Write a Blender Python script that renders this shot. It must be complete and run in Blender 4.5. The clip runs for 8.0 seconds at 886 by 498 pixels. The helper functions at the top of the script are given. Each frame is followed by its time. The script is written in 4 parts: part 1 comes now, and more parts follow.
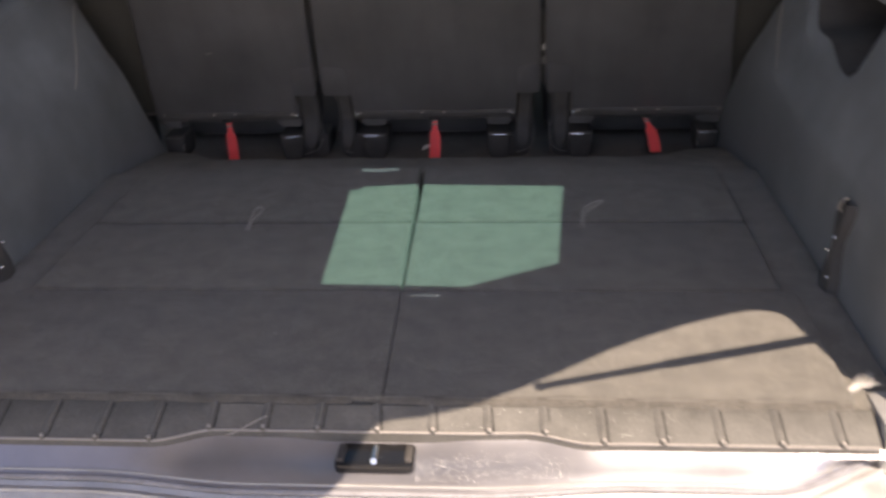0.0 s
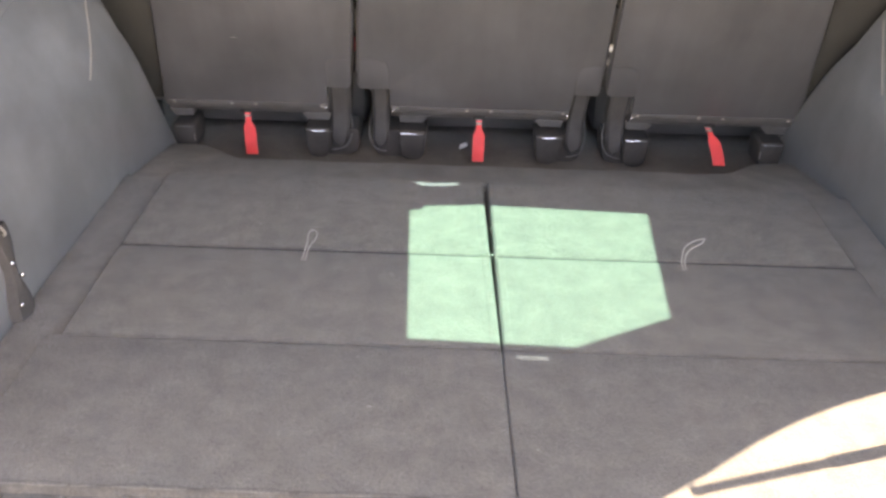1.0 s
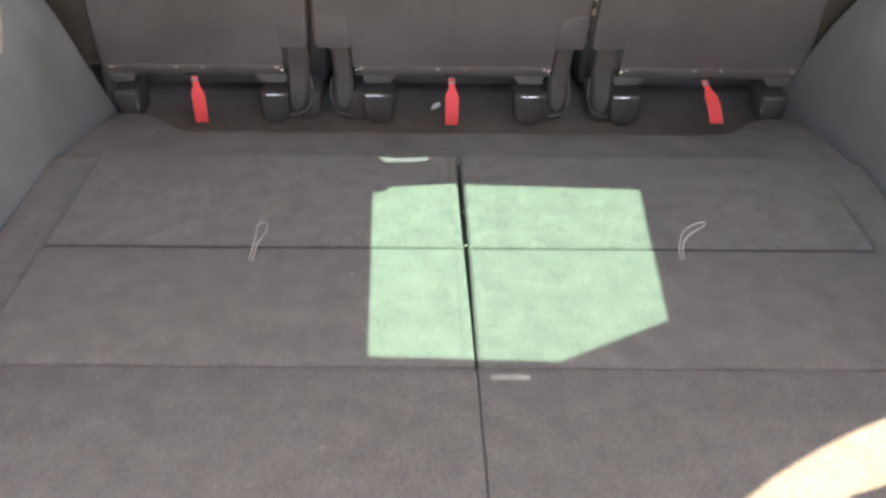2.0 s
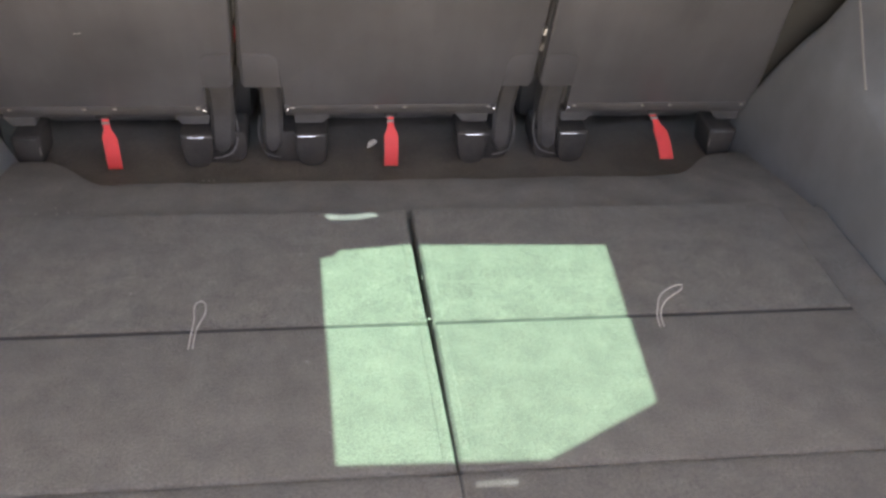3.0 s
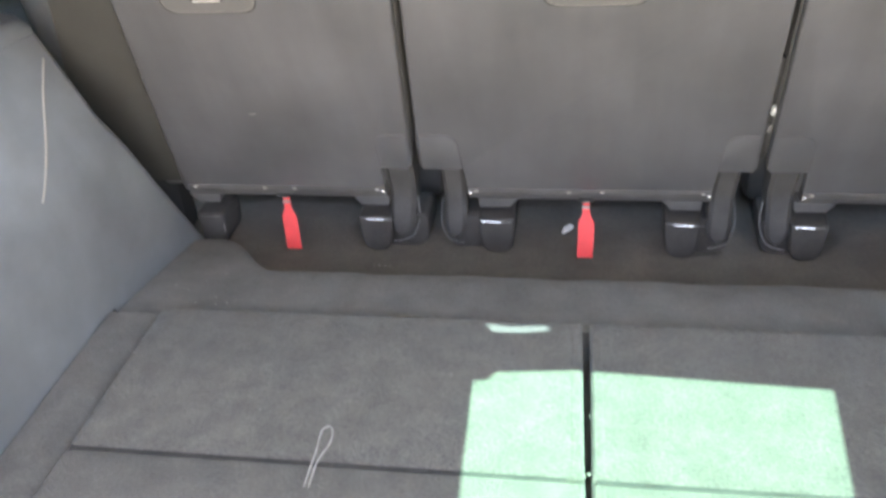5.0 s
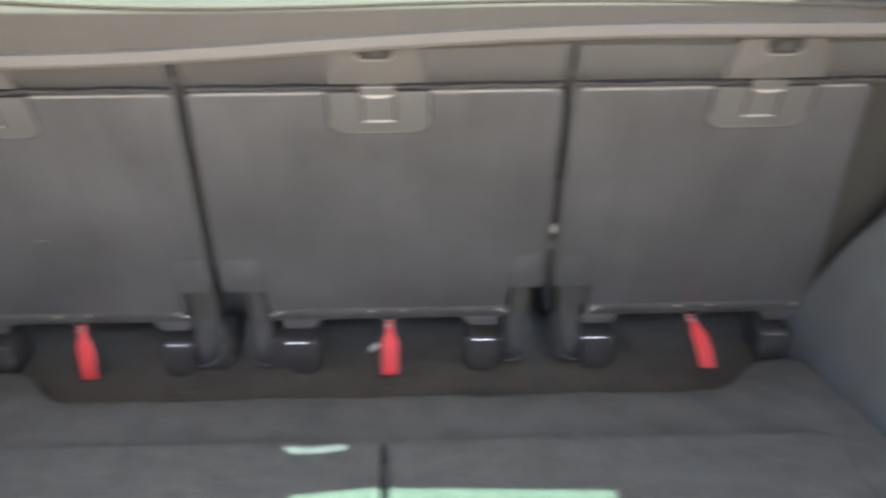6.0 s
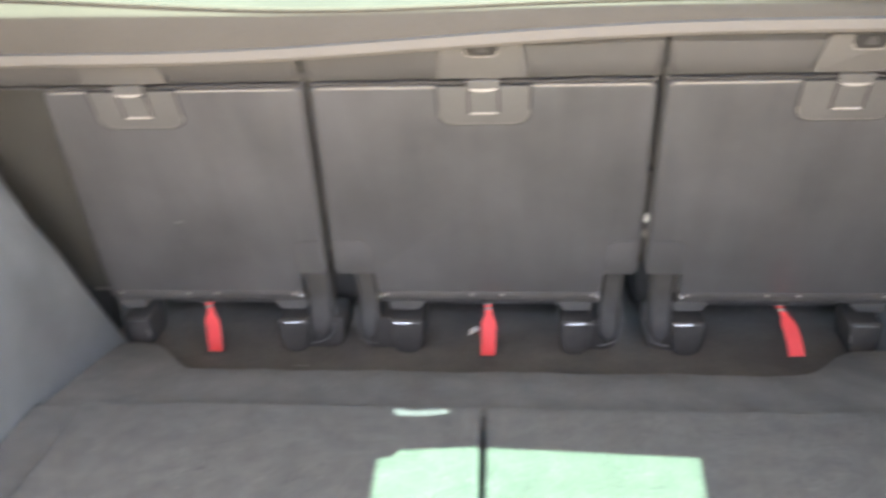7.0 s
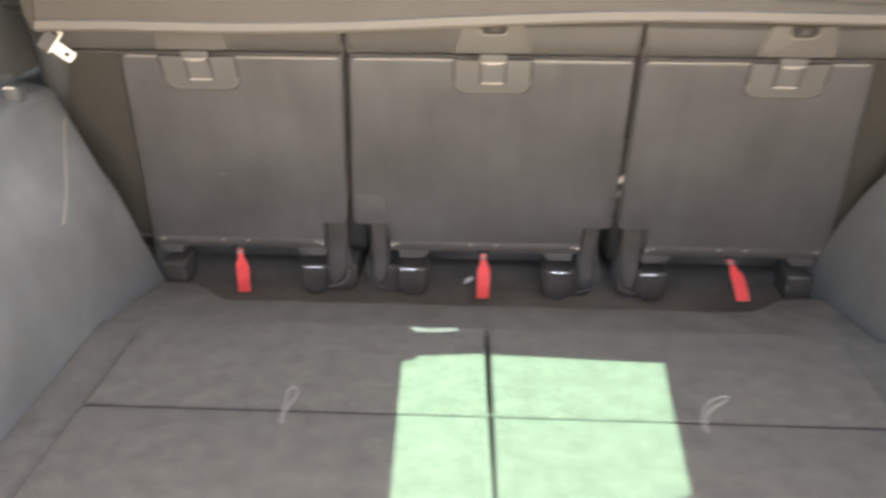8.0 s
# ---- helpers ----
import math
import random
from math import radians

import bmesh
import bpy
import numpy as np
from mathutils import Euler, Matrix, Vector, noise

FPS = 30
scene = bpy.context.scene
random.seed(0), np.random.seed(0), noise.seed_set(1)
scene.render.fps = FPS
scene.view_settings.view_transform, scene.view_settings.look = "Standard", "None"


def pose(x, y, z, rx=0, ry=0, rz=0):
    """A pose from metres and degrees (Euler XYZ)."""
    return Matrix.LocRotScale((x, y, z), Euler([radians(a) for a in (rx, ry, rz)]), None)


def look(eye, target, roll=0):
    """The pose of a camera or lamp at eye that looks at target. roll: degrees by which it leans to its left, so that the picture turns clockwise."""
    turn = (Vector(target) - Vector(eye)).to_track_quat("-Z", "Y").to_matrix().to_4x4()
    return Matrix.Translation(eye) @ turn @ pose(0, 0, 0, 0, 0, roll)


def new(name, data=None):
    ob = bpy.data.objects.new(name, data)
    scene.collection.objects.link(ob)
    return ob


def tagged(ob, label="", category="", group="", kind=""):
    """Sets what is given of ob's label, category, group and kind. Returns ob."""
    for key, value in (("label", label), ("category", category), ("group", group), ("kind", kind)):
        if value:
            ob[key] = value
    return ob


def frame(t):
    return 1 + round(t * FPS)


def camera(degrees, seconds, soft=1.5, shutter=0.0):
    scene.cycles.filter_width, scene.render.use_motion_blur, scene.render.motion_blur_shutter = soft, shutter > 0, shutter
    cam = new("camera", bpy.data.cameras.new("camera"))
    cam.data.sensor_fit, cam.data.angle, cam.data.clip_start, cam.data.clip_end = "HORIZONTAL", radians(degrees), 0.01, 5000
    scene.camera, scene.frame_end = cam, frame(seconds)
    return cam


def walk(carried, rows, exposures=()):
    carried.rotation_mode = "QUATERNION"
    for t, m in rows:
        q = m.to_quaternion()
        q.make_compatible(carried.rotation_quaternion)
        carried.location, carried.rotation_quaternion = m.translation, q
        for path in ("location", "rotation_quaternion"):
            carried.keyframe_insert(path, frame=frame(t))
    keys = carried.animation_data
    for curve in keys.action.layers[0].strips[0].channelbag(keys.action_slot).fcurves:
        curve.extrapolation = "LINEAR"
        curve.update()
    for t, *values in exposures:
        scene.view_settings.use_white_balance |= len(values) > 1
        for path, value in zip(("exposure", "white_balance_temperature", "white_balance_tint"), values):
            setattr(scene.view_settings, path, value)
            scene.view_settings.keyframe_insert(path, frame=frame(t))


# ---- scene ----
cam = camera(52.8, 8.0, soft=2.8, shutter=0.5)
PATH = [
    (0, (0.171, 0.087, 1.202), (0.003, 1.86, 0.291), -2.5),
    (0.3, (0.108, 0.155, 1.234), (-0.063, 1.889, 0.253), 0.4),
    (0.5, (0.053, 0.186, 1.226), (-0.051, 1.921, 0.237), 1.8),
    (0.8, (-0.023, 0.249, 1.243), (-0.057, 1.972, 0.229), 2.1),
    (1, (-0.055, 0.28, 1.243), (-0.069, 2.001, 0.225), 1.7),
    (1.2, (-0.073, 0.309, 1.232), (-0.045, 2.01, 0.18), 1.7),
    (2.3, (-0.021, 0.503, 1.239), (-0.005, 2.133, 0.08), 0.3),
    (2.5, (-0.044, 0.536, 1.249), (0.058, 2.17, 0.1), 1.3),
    (3, (-0.093, 0.587, 1.254), (0.136, 2.199, 0.092), 3.2),
    (3.5, (-0.079, 0.634, 1.244), (0.098, 2.242, 0.067), 1.6),
    (3.8, (-0.019, 0.682, 1.245), (0.020, 2.302, 0.073), -0.4),
    (4, (0.016, 0.705, 1.241), (-0.092, 2.327, 0.076), -1.7),
    (4.2, (0.024, 0.728, 1.238), (-0.186, 2.342, 0.076), -2.1),
    (5.3, (-0.001, 0.777, 1.232), (-0.338, 2.491, 0.258), -4.4),
    (5.5, (0.01, 0.774, 1.241), (-0.324, 2.553, 0.391), -4.0),
    (5.8, (0.026, 0.760, 1.235), (-0.143, 2.560, 0.379), -2.4),
    (5.9, (0.035, 0.764, 1.236), (-0.03, 2.568, 0.375), -1.5),
    (6, (0.056, 0.758, 1.236), (0.085, 2.564, 0.376), -0.6),
    (6.2, (0.091, 0.746, 1.236), (0.255, 2.547, 0.382), 0.2),
    (6.5, (0.112, 0.731, 1.236), (0.292, 2.527, 0.373), -0.0),
    (7, (0.052, 0.661, 1.239), (-0.132, 2.472, 0.411), -2.4),
    (7.5, (-0.061, 0.534, 1.236), (-0.31, 2.334, 0.401), -1.9),
    (7.8, (-0.053, 0.459, 1.252), (-0.197, 2.265, 0.405), -0.1),
    (8, (-0.01, 0.409, 1.246), (-0.096, 2.236, 0.438), 0.2),
]
EXPOSURES = [(0, 1.32, 8300, 31), (0.3, 1.95, 8500, 32), (0.5, 2.17, 8700, 33), (1.0, 3.2, 9300, 30), (2.5, 2.95, 9500, 30), (3, 2.92, 9500, 30), (4, 2.97, 9400, 29), (5.5, 3.85, 8200, 21), (5.7, 3.2, 8200, 21), (6.0, 3.1, 8300, 22), (6.5, 3.5, 8200, 21), (7.0, 3.55, 8700, 24), (7.5, 3.55, 9700, 25), (8, 3.3, 9900, 25)]
walk(cam, [(t, look(eye, target, roll)) for t, eye, target, roll in PATH], EXPOSURES)

# ---------- light ----------
DROP = Vector((-0.35, 0.59, -1.0))          # way of the sunlight, per metre of fall
sun = new("sun", bpy.data.lights.new("sun", "SUN"))
sun.matrix_world = look(-DROP, (0, 0, 0))
sun.data.energy, sun.data.angle, sun.data.color = 4.6, radians(0.25), (0.965, 0.99, 0.88)
world = bpy.data.worlds.new("sky")
scene.world = world
world.use_nodes = True
sky = world.node_tree.nodes.new("ShaderNodeTexSky")
sky.sky_type, sky.sun_disc = "NISHITA", False
sky.dust_density = 0.5
sky.sun_elevation, sky.sun_rotation = math.atan2(1.0, math.hypot(0.35, 0.59)), math.atan2(0.35, -0.59)
world.node_tree.nodes["Background"].inputs["Strength"].default_value = 0.15
world.node_tree.links.new(sky.outputs["Color"], world.node_tree.nodes["Background"].inputs["Color"])


# ---------- materials ----------
def surface(name, color, rough=0.6, metal=0.0, stain=0.2, stain_size=9.0, grain=0.15, grain_size=300.0,
            bump=0.1, bump_size=600.0, coat=0.0, sheen=0.0, streak=0.0, depth=0.001, shine=0.5):
    """A surface with stains, grain and fine relief; sizes are in waves per metre."""
    m = bpy.data.materials.new(name)
    m.use_nodes = True
    nodes, links = m.node_tree.nodes, m.node_tree.links
    shader = nodes["Principled BSDF"]
    place = nodes.new("ShaderNodeTexCoord").outputs["Object"]

    def wave(size, detail, rough_part=0.55):
        n = nodes.new("ShaderNodeTexNoise")
        n.inputs["Scale"].default_value, n.inputs["Detail"].default_value = size, detail
        n.inputs["Roughness"].default_value = rough_part
        links.new(place, n.inputs["Vector"])
        return n.outputs["Fac"]

    def spread(fac, amount):
        r = nodes.new("ShaderNodeMapRange")
        r.inputs["From Min"].default_value, r.inputs["From Max"].default_value = 0.3, 0.7
        r.inputs["To Min"].default_value, r.inputs["To Max"].default_value = 1 - amount, 1 + amount
        links.new(fac, r.inputs["Value"])
        return r.outputs["Result"]

    def times(a, b):
        n = nodes.new("ShaderNodeMath")
        n.operation = "MULTIPLY"
        links.new(a, n.inputs[0]), links.new(b, n.inputs[1])
        return n.outputs["Value"]

    stains, grains = wave(stain_size, 4), wave(grain_size, 3)
    shade = times(spread(stains, stain), spread(grains, grain))
    if streak:
        smear = nodes.new("ShaderNodeMapping")
        smear.inputs["Scale"].default_value = (26.0, 3.5, 5.0)
        links.new(place, smear.inputs["Vector"])
        n = nodes.new("ShaderNodeTexNoise")
        n.inputs["Scale"].default_value, n.inputs["Detail"].default_value = 1.0, 5.0
        links.new(smear.outputs["Vector"], n.inputs["Vector"])
        shade = times(shade, spread(n.outputs["Fac"], streak))
    tint = nodes.new("ShaderNodeVectorMath")
    tint.operation = "SCALE"
    tint.inputs[0].default_value = color
    links.new(shade, tint.inputs["Scale"])
    links.new(tint.outputs["Vector"], shader.inputs["Base Color"])
    gloss = nodes.new("ShaderNodeMapRange")
    gloss.inputs["To Min"].default_value = max(0.03, rough - 0.1)
    gloss.inputs["To Max"].default_value = min(1.0, rough + 0.1)
    links.new(stains, gloss.inputs["Value"])
    links.new(gloss.outputs["Result"], shader.inputs["Roughness"])
    relief = nodes.new("ShaderNodeBump")
    relief.inputs["Strength"].default_value, relief.inputs["Distance"].default_value = bump, depth
    links.new(wave(bump_size, 4, 0.65), relief.inputs["Height"])
    links.new(relief.outputs["Normal"], shader.inputs["Normal"])
    shader.inputs["Metallic"].default_value = metal
    shader.inputs["Coat Weight"].default_value = coat
    shader.inputs["Sheen Weight"].default_value = sheen
    shader.inputs["Specular IOR Level"].default_value = shine
    return m


def pane_material(name, tint):
    """Tinted glass: it lets coloured light through and mirrors a little."""
    m = bpy.data.materials.new(name)
    m.use_nodes = True
    nodes, links = m.node_tree.nodes, m.node_tree.links
    nodes.remove(nodes["Principled BSDF"])
    clear, shine, mix = nodes.new("ShaderNodeBsdfTransparent"), nodes.new("ShaderNodeBsdfGlossy"), nodes.new("ShaderNodeMixShader")
    clear.inputs["Color"].default_value = (*tint, 1)
    shine.inputs["Roughness"].default_value = 0.02
    mix.inputs["Fac"].default_value = 0.06
    links.new(clear.outputs["BSDF"], mix.inputs[1]), links.new(shine.outputs["BSDF"], mix.inputs[2])
    links.new(mix.outputs["Shader"], nodes["Material Output"].inputs["Surface"])
    return m


CARPET = surface("grey_carpet", (0.107, 0.1, 0.086), 0.95, stain=0.21, stain_size=30, grain=0.34, grain_size=360, bump=1.0, bump_size=480, sheen=0.15, depth=0.0025)
STRIP = surface("dark_grey_carpet", (0.12, 0.113, 0.099), 0.95, stain=0.22, stain_size=26, grain=0.3, grain_size=380, bump=0.9, bump_size=480, depth=0.002, sheen=0.15)
FLAP = surface("brown_grey_carpet", (0.165, 0.157, 0.144), 0.95, stain=0.2, stain_size=16, grain=0.2, grain_size=420, bump=0.7, bump_size=700, depth=0.0025)
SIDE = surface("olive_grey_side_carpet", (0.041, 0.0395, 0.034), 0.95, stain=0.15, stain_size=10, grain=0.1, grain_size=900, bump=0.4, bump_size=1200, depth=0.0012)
DEEP = surface("dark_carpet", (0.118, 0.105, 0.092), 0.95, stain=0.2, stain_size=12, grain=0.16, bump=0.6, depth=0.002)
BACK = surface("seat_back_plastic", (0.084, 0.083, 0.085), 0.4, stain=0.2, stain_size=6.5, grain=0.06, grain_size=900, bump=0.12, bump_size=1400, depth=0.0005, streak=0.1)
UPPER = surface("seat_upper_vinyl", (0.094, 0.091, 0.088), 0.5, stain=0.12, stain_size=10, grain=0.08, grain_size=700, bump=0.2, bump_size=900, depth=0.0006)
POST = surface("pillar_trim_plastic", (0.078, 0.075, 0.071), 0.6, stain=0.12, stain_size=10, grain=0.08, grain_size=700, bump=0.2, bump_size=900, depth=0.0006)
ARM = surface("hinge_arm_plastic", (0.058, 0.055, 0.053), 0.8, stain=0.2, stain_size=25, grain=0.1, bump=0.1, bump_size=900, depth=0.0005, shine=0.25)
LATCH = surface("latch_grey_plastic", (0.116, 0.113, 0.109), 0.45, stain=0.08, grain=0.05, bump=0.06, bump_size=1500, depth=0.0004)
HOOK = surface("hook_plate_plastic", (0.112, 0.107, 0.1), 0.5, stain=0.08, grain=0.05, bump=0.06, bump_size=1500, depth=0.0004)
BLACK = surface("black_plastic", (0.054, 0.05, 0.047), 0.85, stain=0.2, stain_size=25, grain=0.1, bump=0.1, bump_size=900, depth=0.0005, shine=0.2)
GLOSS = surface("glossy_black_plastic", (0.01, 0.01, 0.011), 0.25, stain=0.2, stain_size=30, bump=0.03)
HINGE = surface("hinge_grey_plastic", (0.066, 0.063, 0.062), 0.6, stain=0.2, stain_size=30, grain=0.08, bump=0.08, depth=0.0004, shine=0.35)
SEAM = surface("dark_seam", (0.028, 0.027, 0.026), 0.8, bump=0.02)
TRIM = surface("side_trim_plastic", (0.138, 0.147, 0.153), 0.42, stain=0.16, stain_size=13, grain=0.06, grain_size=900, bump=0.2, bump_size=1100, depth=0.0006, streak=0.14)
TRIM_DARK = surface("upper_trim_plastic", (0.076, 0.08, 0.08), 0.6, stain=0.14, stain_size=6, grain=0.06, bump=0.2, bump_size=1100, depth=0.0006)
COVER = surface("cover_vinyl", (0.086, 0.08, 0.072), 0.8, stain=0.06, grain=0.05, bump=0.15, bump_size=800, depth=0.0005, shine=0.2)
LIP = surface("cover_lip_plastic", (0.24, 0.222, 0.203), 0.5, stain=0.05, grain=0.04, bump=0.05, depth=0.0004)
COVER_LIP = surface("cover_edge_plastic", (0.155, 0.144, 0.132), 0.8, stain=0.06, grain=0.04, bump=0.05, depth=0.0004, shine=0.25)
PALE_EDGE = surface("pale_plastic_edge", (0.42, 0.4, 0.37), 0.4, stain=0.08, grain=0.05, bump=0.04, depth=0.0003)
RED = surface("red_webbing", (0.85, 0.07, 0.07), 0.7, stain=0.08, stain_size=30, grain=0.12, grain_size=900, bump=0.3, bump_size=1100, depth=0.0006)
CORD = surface("grey_cord", (0.29, 0.275, 0.255), 0.8, stain=0.1, grain=0.2, bump=0.4, bump_size=1500, depth=0.0005)
STEEL = surface("bright_steel", (0.75, 0.75, 0.73), 0.22, 1.0, stain=0.06, grain=0.04, bump=0.03, depth=0.0003)
SILL = surface("sill_grey_plastic", (0.082, 0.079, 0.071), 0.7, stain=0.2, stain_size=30, grain=0.35, grain_size=700, bump=0.35, bump_size=700, depth=0.0008)
PAINT = surface("silver_grey_paint", (0.25, 0.25, 0.255), 0.2, 1.0, stain=0.1, stain_size=14, grain=0.1, grain_size=1600, bump=0.03, bump_size=900, coat=0.6, depth=0.0003)
INNER = surface("silver_sill_paint", (0.265, 0.265, 0.285), 0.34, 0.7, stain=0.1, stain_size=14, grain=0.1, grain_size=1600, bump=0.05, bump_size=900, depth=0.0003)
GATE_TRIM = surface("tailgate_grey_lining", (0.42, 0.415, 0.405), 0.6, stain=0.08, stain_size=8, grain=0.06, bump=0.1, bump_size=900, depth=0.0005)
EDGE = surface("brown_bound_carpet_edge", (0.082, 0.076, 0.066), 0.95, stain=0.2, stain_size=60, grain=0.3, grain_size=420, bump=0.9, bump_size=700, depth=0.002)
DUST = surface("dusty_bumper_paint", (0.32, 0.315, 0.305), 0.45, 0.3, stain=0.16, stain_size=18, grain=0.15, grain_size=900, bump=0.08, coat=0.3, depth=0.0004)
RUBBER = surface("seal_rubber", (0.09, 0.09, 0.095), 0.5, stain=0.15, stain_size=30, bump=0.1, depth=0.0004)
SEAL = surface("grey_dusty_rubber", (0.17, 0.17, 0.18), 0.55, stain=0.2, stain_size=30, grain=0.15, bump=0.1, depth=0.0004)
HEADLINER = surface("beige_headliner", (0.4, 0.375, 0.34), 0.95, stain=0.05, bump=0.3, depth=0.001)
WHITE = surface("off_white_plastic", (0.75, 0.73, 0.68), 0.45, stain=0.08, bump=0.05, depth=0.0004)
ASPHALT = surface("pale_concrete", (0.44, 0.4, 0.35), 0.95, stain=0.2, stain_size=0.7, grain=0.2, grain_size=60, bump=0.5, bump_size=90, depth=0.004)
GREEN_GLASS = pane_material("green_tinted_glass", (0.495, 0.793, 0.792))
CLEAR_GLASS = pane_material("pale_green_glass", (0.72, 0.8, 0.77))
PALE_GLASS = pane_material("pale_blue_green_glass", (0.56, 0.76, 0.86))
SMOKE_GLASS = pane_material("smoky_glass", (0.52, 0.63, 0.73))
ROOF_GLASS = pane_material("mint_green_glass", (0.62, 0.79, 0.81))


# ---------- mesh tools ----------
def part(name, bm, material, parent=None, label="", smooth=True):
    """Links a bmesh as one mesh object, under parent if there is one, whose own space it is built in."""
    data = bpy.data.meshes.new(name)
    bmesh.ops.recalc_face_normals(bm, faces=bm.faces)
    bm.to_mesh(data)
    bm.free()
    data.materials.append(material)
    for p in data.polygons:
        p.use_smooth = smooth
    if smooth:
        data.set_sharp_from_angle(angle=radians(35))
    ob = new(name, data)
    if parent:
        ob.parent = parent
    return tagged(ob, label)


def thing(name, label, category, group="", kind="", m=None):
    ob = new(name)
    ob.empty_display_size = 0.05
    if m:
        ob.matrix_basis = m
    return tagged(ob, label, category, group, kind)


def box(x0, x1, y0, y1, z0, z1, bevel=0.0, bm=None, steps=2):
    bm = bm or bmesh.new()
    made = bmesh.ops.create_cube(bm, size=1, matrix=Matrix.Translation(((x0 + x1) / 2, (y0 + y1) / 2, (z0 + z1) / 2)) @ Matrix.Diagonal((abs(x1 - x0), abs(y1 - y0), abs(z1 - z0), 1)))
    if bevel:
        edges = list({e for v in made["verts"] for e in v.link_edges})
        bmesh.ops.bevel(bm, geom=edges, offset=bevel, segments=steps, profile=0.5, affect="EDGES", clamp_overlap=True)
    return bm


def rounded(corners, default=0.01, steps=5):
    """A polygon (u, v[, radius]) with rounded corners."""
    out, n = [], len(corners)
    for i, c in enumerate(corners):
        p, a, b = Vector(c[:2]), Vector(corners[i - 1][:2]), Vector(corners[(i + 1) % n][:2])
        r = c[2] if len(c) > 2 else default
        da, db = (a - p).normalized(), (b - p).normalized()
        if r <= 0:
            out.append(p)
            continue
        cut = min(r, (a - p).length * 0.49, (b - p).length * 0.49)
        s, e = p + da * cut, p + db * cut
        for k in range(steps + 1):
            t = k / steps
            out.append(s.lerp(p, t).lerp(p.lerp(e, t), t))
    return out


def slab(outline, w0, w1, bevel=0.0, steps=2, bm=None, axes=None):
    """A plate: a flat outline in u, v, from depth w0 to w1; the edge round the w1 face is bevelled."""
    bm = bm or bmesh.new()
    at = axes or (lambda u, v, w: (u, v, w))
    low = [bm.verts.new(at(p[0], p[1], w0)) for p in outline]
    high = [bm.verts.new(at(p[0], p[1], w1)) for p in outline]
    n = len(outline)
    bm.faces.new(low)
    bm.faces.new(high)
    for i in range(n):
        bm.faces.new((low[i], low[(i + 1) % n], high[(i + 1) % n], high[i]))
    bmesh.ops.recalc_face_normals(bm, faces=bm.faces)
    if bevel:
        rim = [e for e in bm.edges if e.verts[0] in high and e.verts[1] in high]
        bmesh.ops.bevel(bm, geom=rim, offset=bevel, segments=steps, profile=0.5, affect="EDGES", clamp_overlap=True)
    return bm


def loft(rows, closed=False, caps=False, bm=None):
    """A skin over rows of equally many points."""
    bm = bm or bmesh.new()
    grid = [[bm.verts.new(p) for p in row] for row in rows]
    n = len(rows[0])
    for a, b in zip(grid, grid[1:]):
        for i in range(n if closed else n - 1):
            j = (i + 1) % n
            bm.faces.new((a[i], a[j], b[j], b[i]))
    if caps and closed:
        bm.faces.new(grid[0]), bm.faces.new(grid[-1])
    return bm


def tube(points, radius, sides=8, bm=None, flat=1.0):
    """A round cord along points; flat squeezes it along the world's z."""
    pts = [Vector(p) for p in points]
    rows = []
    for i, p in enumerate(pts):
        way = (pts[min(i + 1, len(pts) - 1)] - pts[max(i - 1, 0)]).normalized()
        side = way.cross(Vector((0, 0, 1)))
        side = side.normalized() if side.length > 1e-4 else Vector((1, 0, 0))
        up = side.cross(way)
        rows.append([p + radius * (math.cos(a) * side + flat * math.sin(a) * up) for a in (2 * math.pi * k / sides for k in range(sides))])
    return loft(rows, True, True, bm)


def curve(points, steps=8):
    """A smooth line through points."""
    pts = [Vector(p) for p in points]
    pts = [2 * pts[0] - pts[1]] + pts + [2 * pts[-1] - pts[-2]]
    out = []
    for a, b, c, d in zip(pts, pts[1:], pts[2:], pts[3:]):
        for k in range(steps):
            t = k / steps
            out.append(0.5 * ((2 * b) + (c - a) * t + (2 * a - 5 * b + 4 * c - d) * t * t + (3 * b - a - 3 * c + d) * t ** 3))
    return out + [pts[-2]]


def ease(x, a, b):
    t = min(1.0, max(0.0, (x - a) / (b - a)))
    return t * t * (3 - 2 * t)


def steps_between(a, b, n):
    return [a + (b - a) * i / n for i in range(n + 1)]


# ---------- the boot's shell ----------
FLOOR = 0.6
bm = bmesh.new()
bmesh.ops.create_grid(bm, x_segments=2, y_segments=2, size=2000)
tagged(part("ground", bm, ASPHALT), "pale sunlit concrete ground round the parked car", "ground", kind="structure")

under = part("floor", box(-0.8, 0.8, 1.7, 3.9, 0.45, 0.495), DEEP)
tagged(under, "dark worn carpet under the rear seats", "floor", kind="structure")
base = part("boot_tray", box(-0.6, 0.6, 0.86, 1.73, 0.46, 0.555), DEEP)
tagged(base, "dark carpeted tray under the load floor boards", "floor", kind="structure")


def flap_rows():
    rows = []
    for x in steps_between(-0.7, 0.7, 90):
        wob = 0.0015 * math.sin(x * 31) + 0.001 * math.sin(x * 77 + 1)
        far, low = 0.12 * ease(abs(x), 0.42, 0.55), 0.03 * ease(abs(x), 0.42, 0.55)
        side = ease(abs(x), 0.512, 0.522)
        rows.append([(x, 1.575, 0.556 + 0.012 * side), (x, 1.6 - 0.004 * side, 0.556 + 0.014 * side), (x, 1.606 - 0.008 * side, 0.572 + 0.0015 * side), (x, 1.615, 0.578 - 0.003 * side), (x, 1.66 + far * 0.5, 0.573 + wob * 0.5 - low * 0.5), (x, 1.715 + wob + far, 0.566 - low), (x, 1.733 + wob + far, 0.558 - low), (x, 1.738 + wob + far, 0.54 - low), (x, 1.735 + far, 0.49)])
    return rows


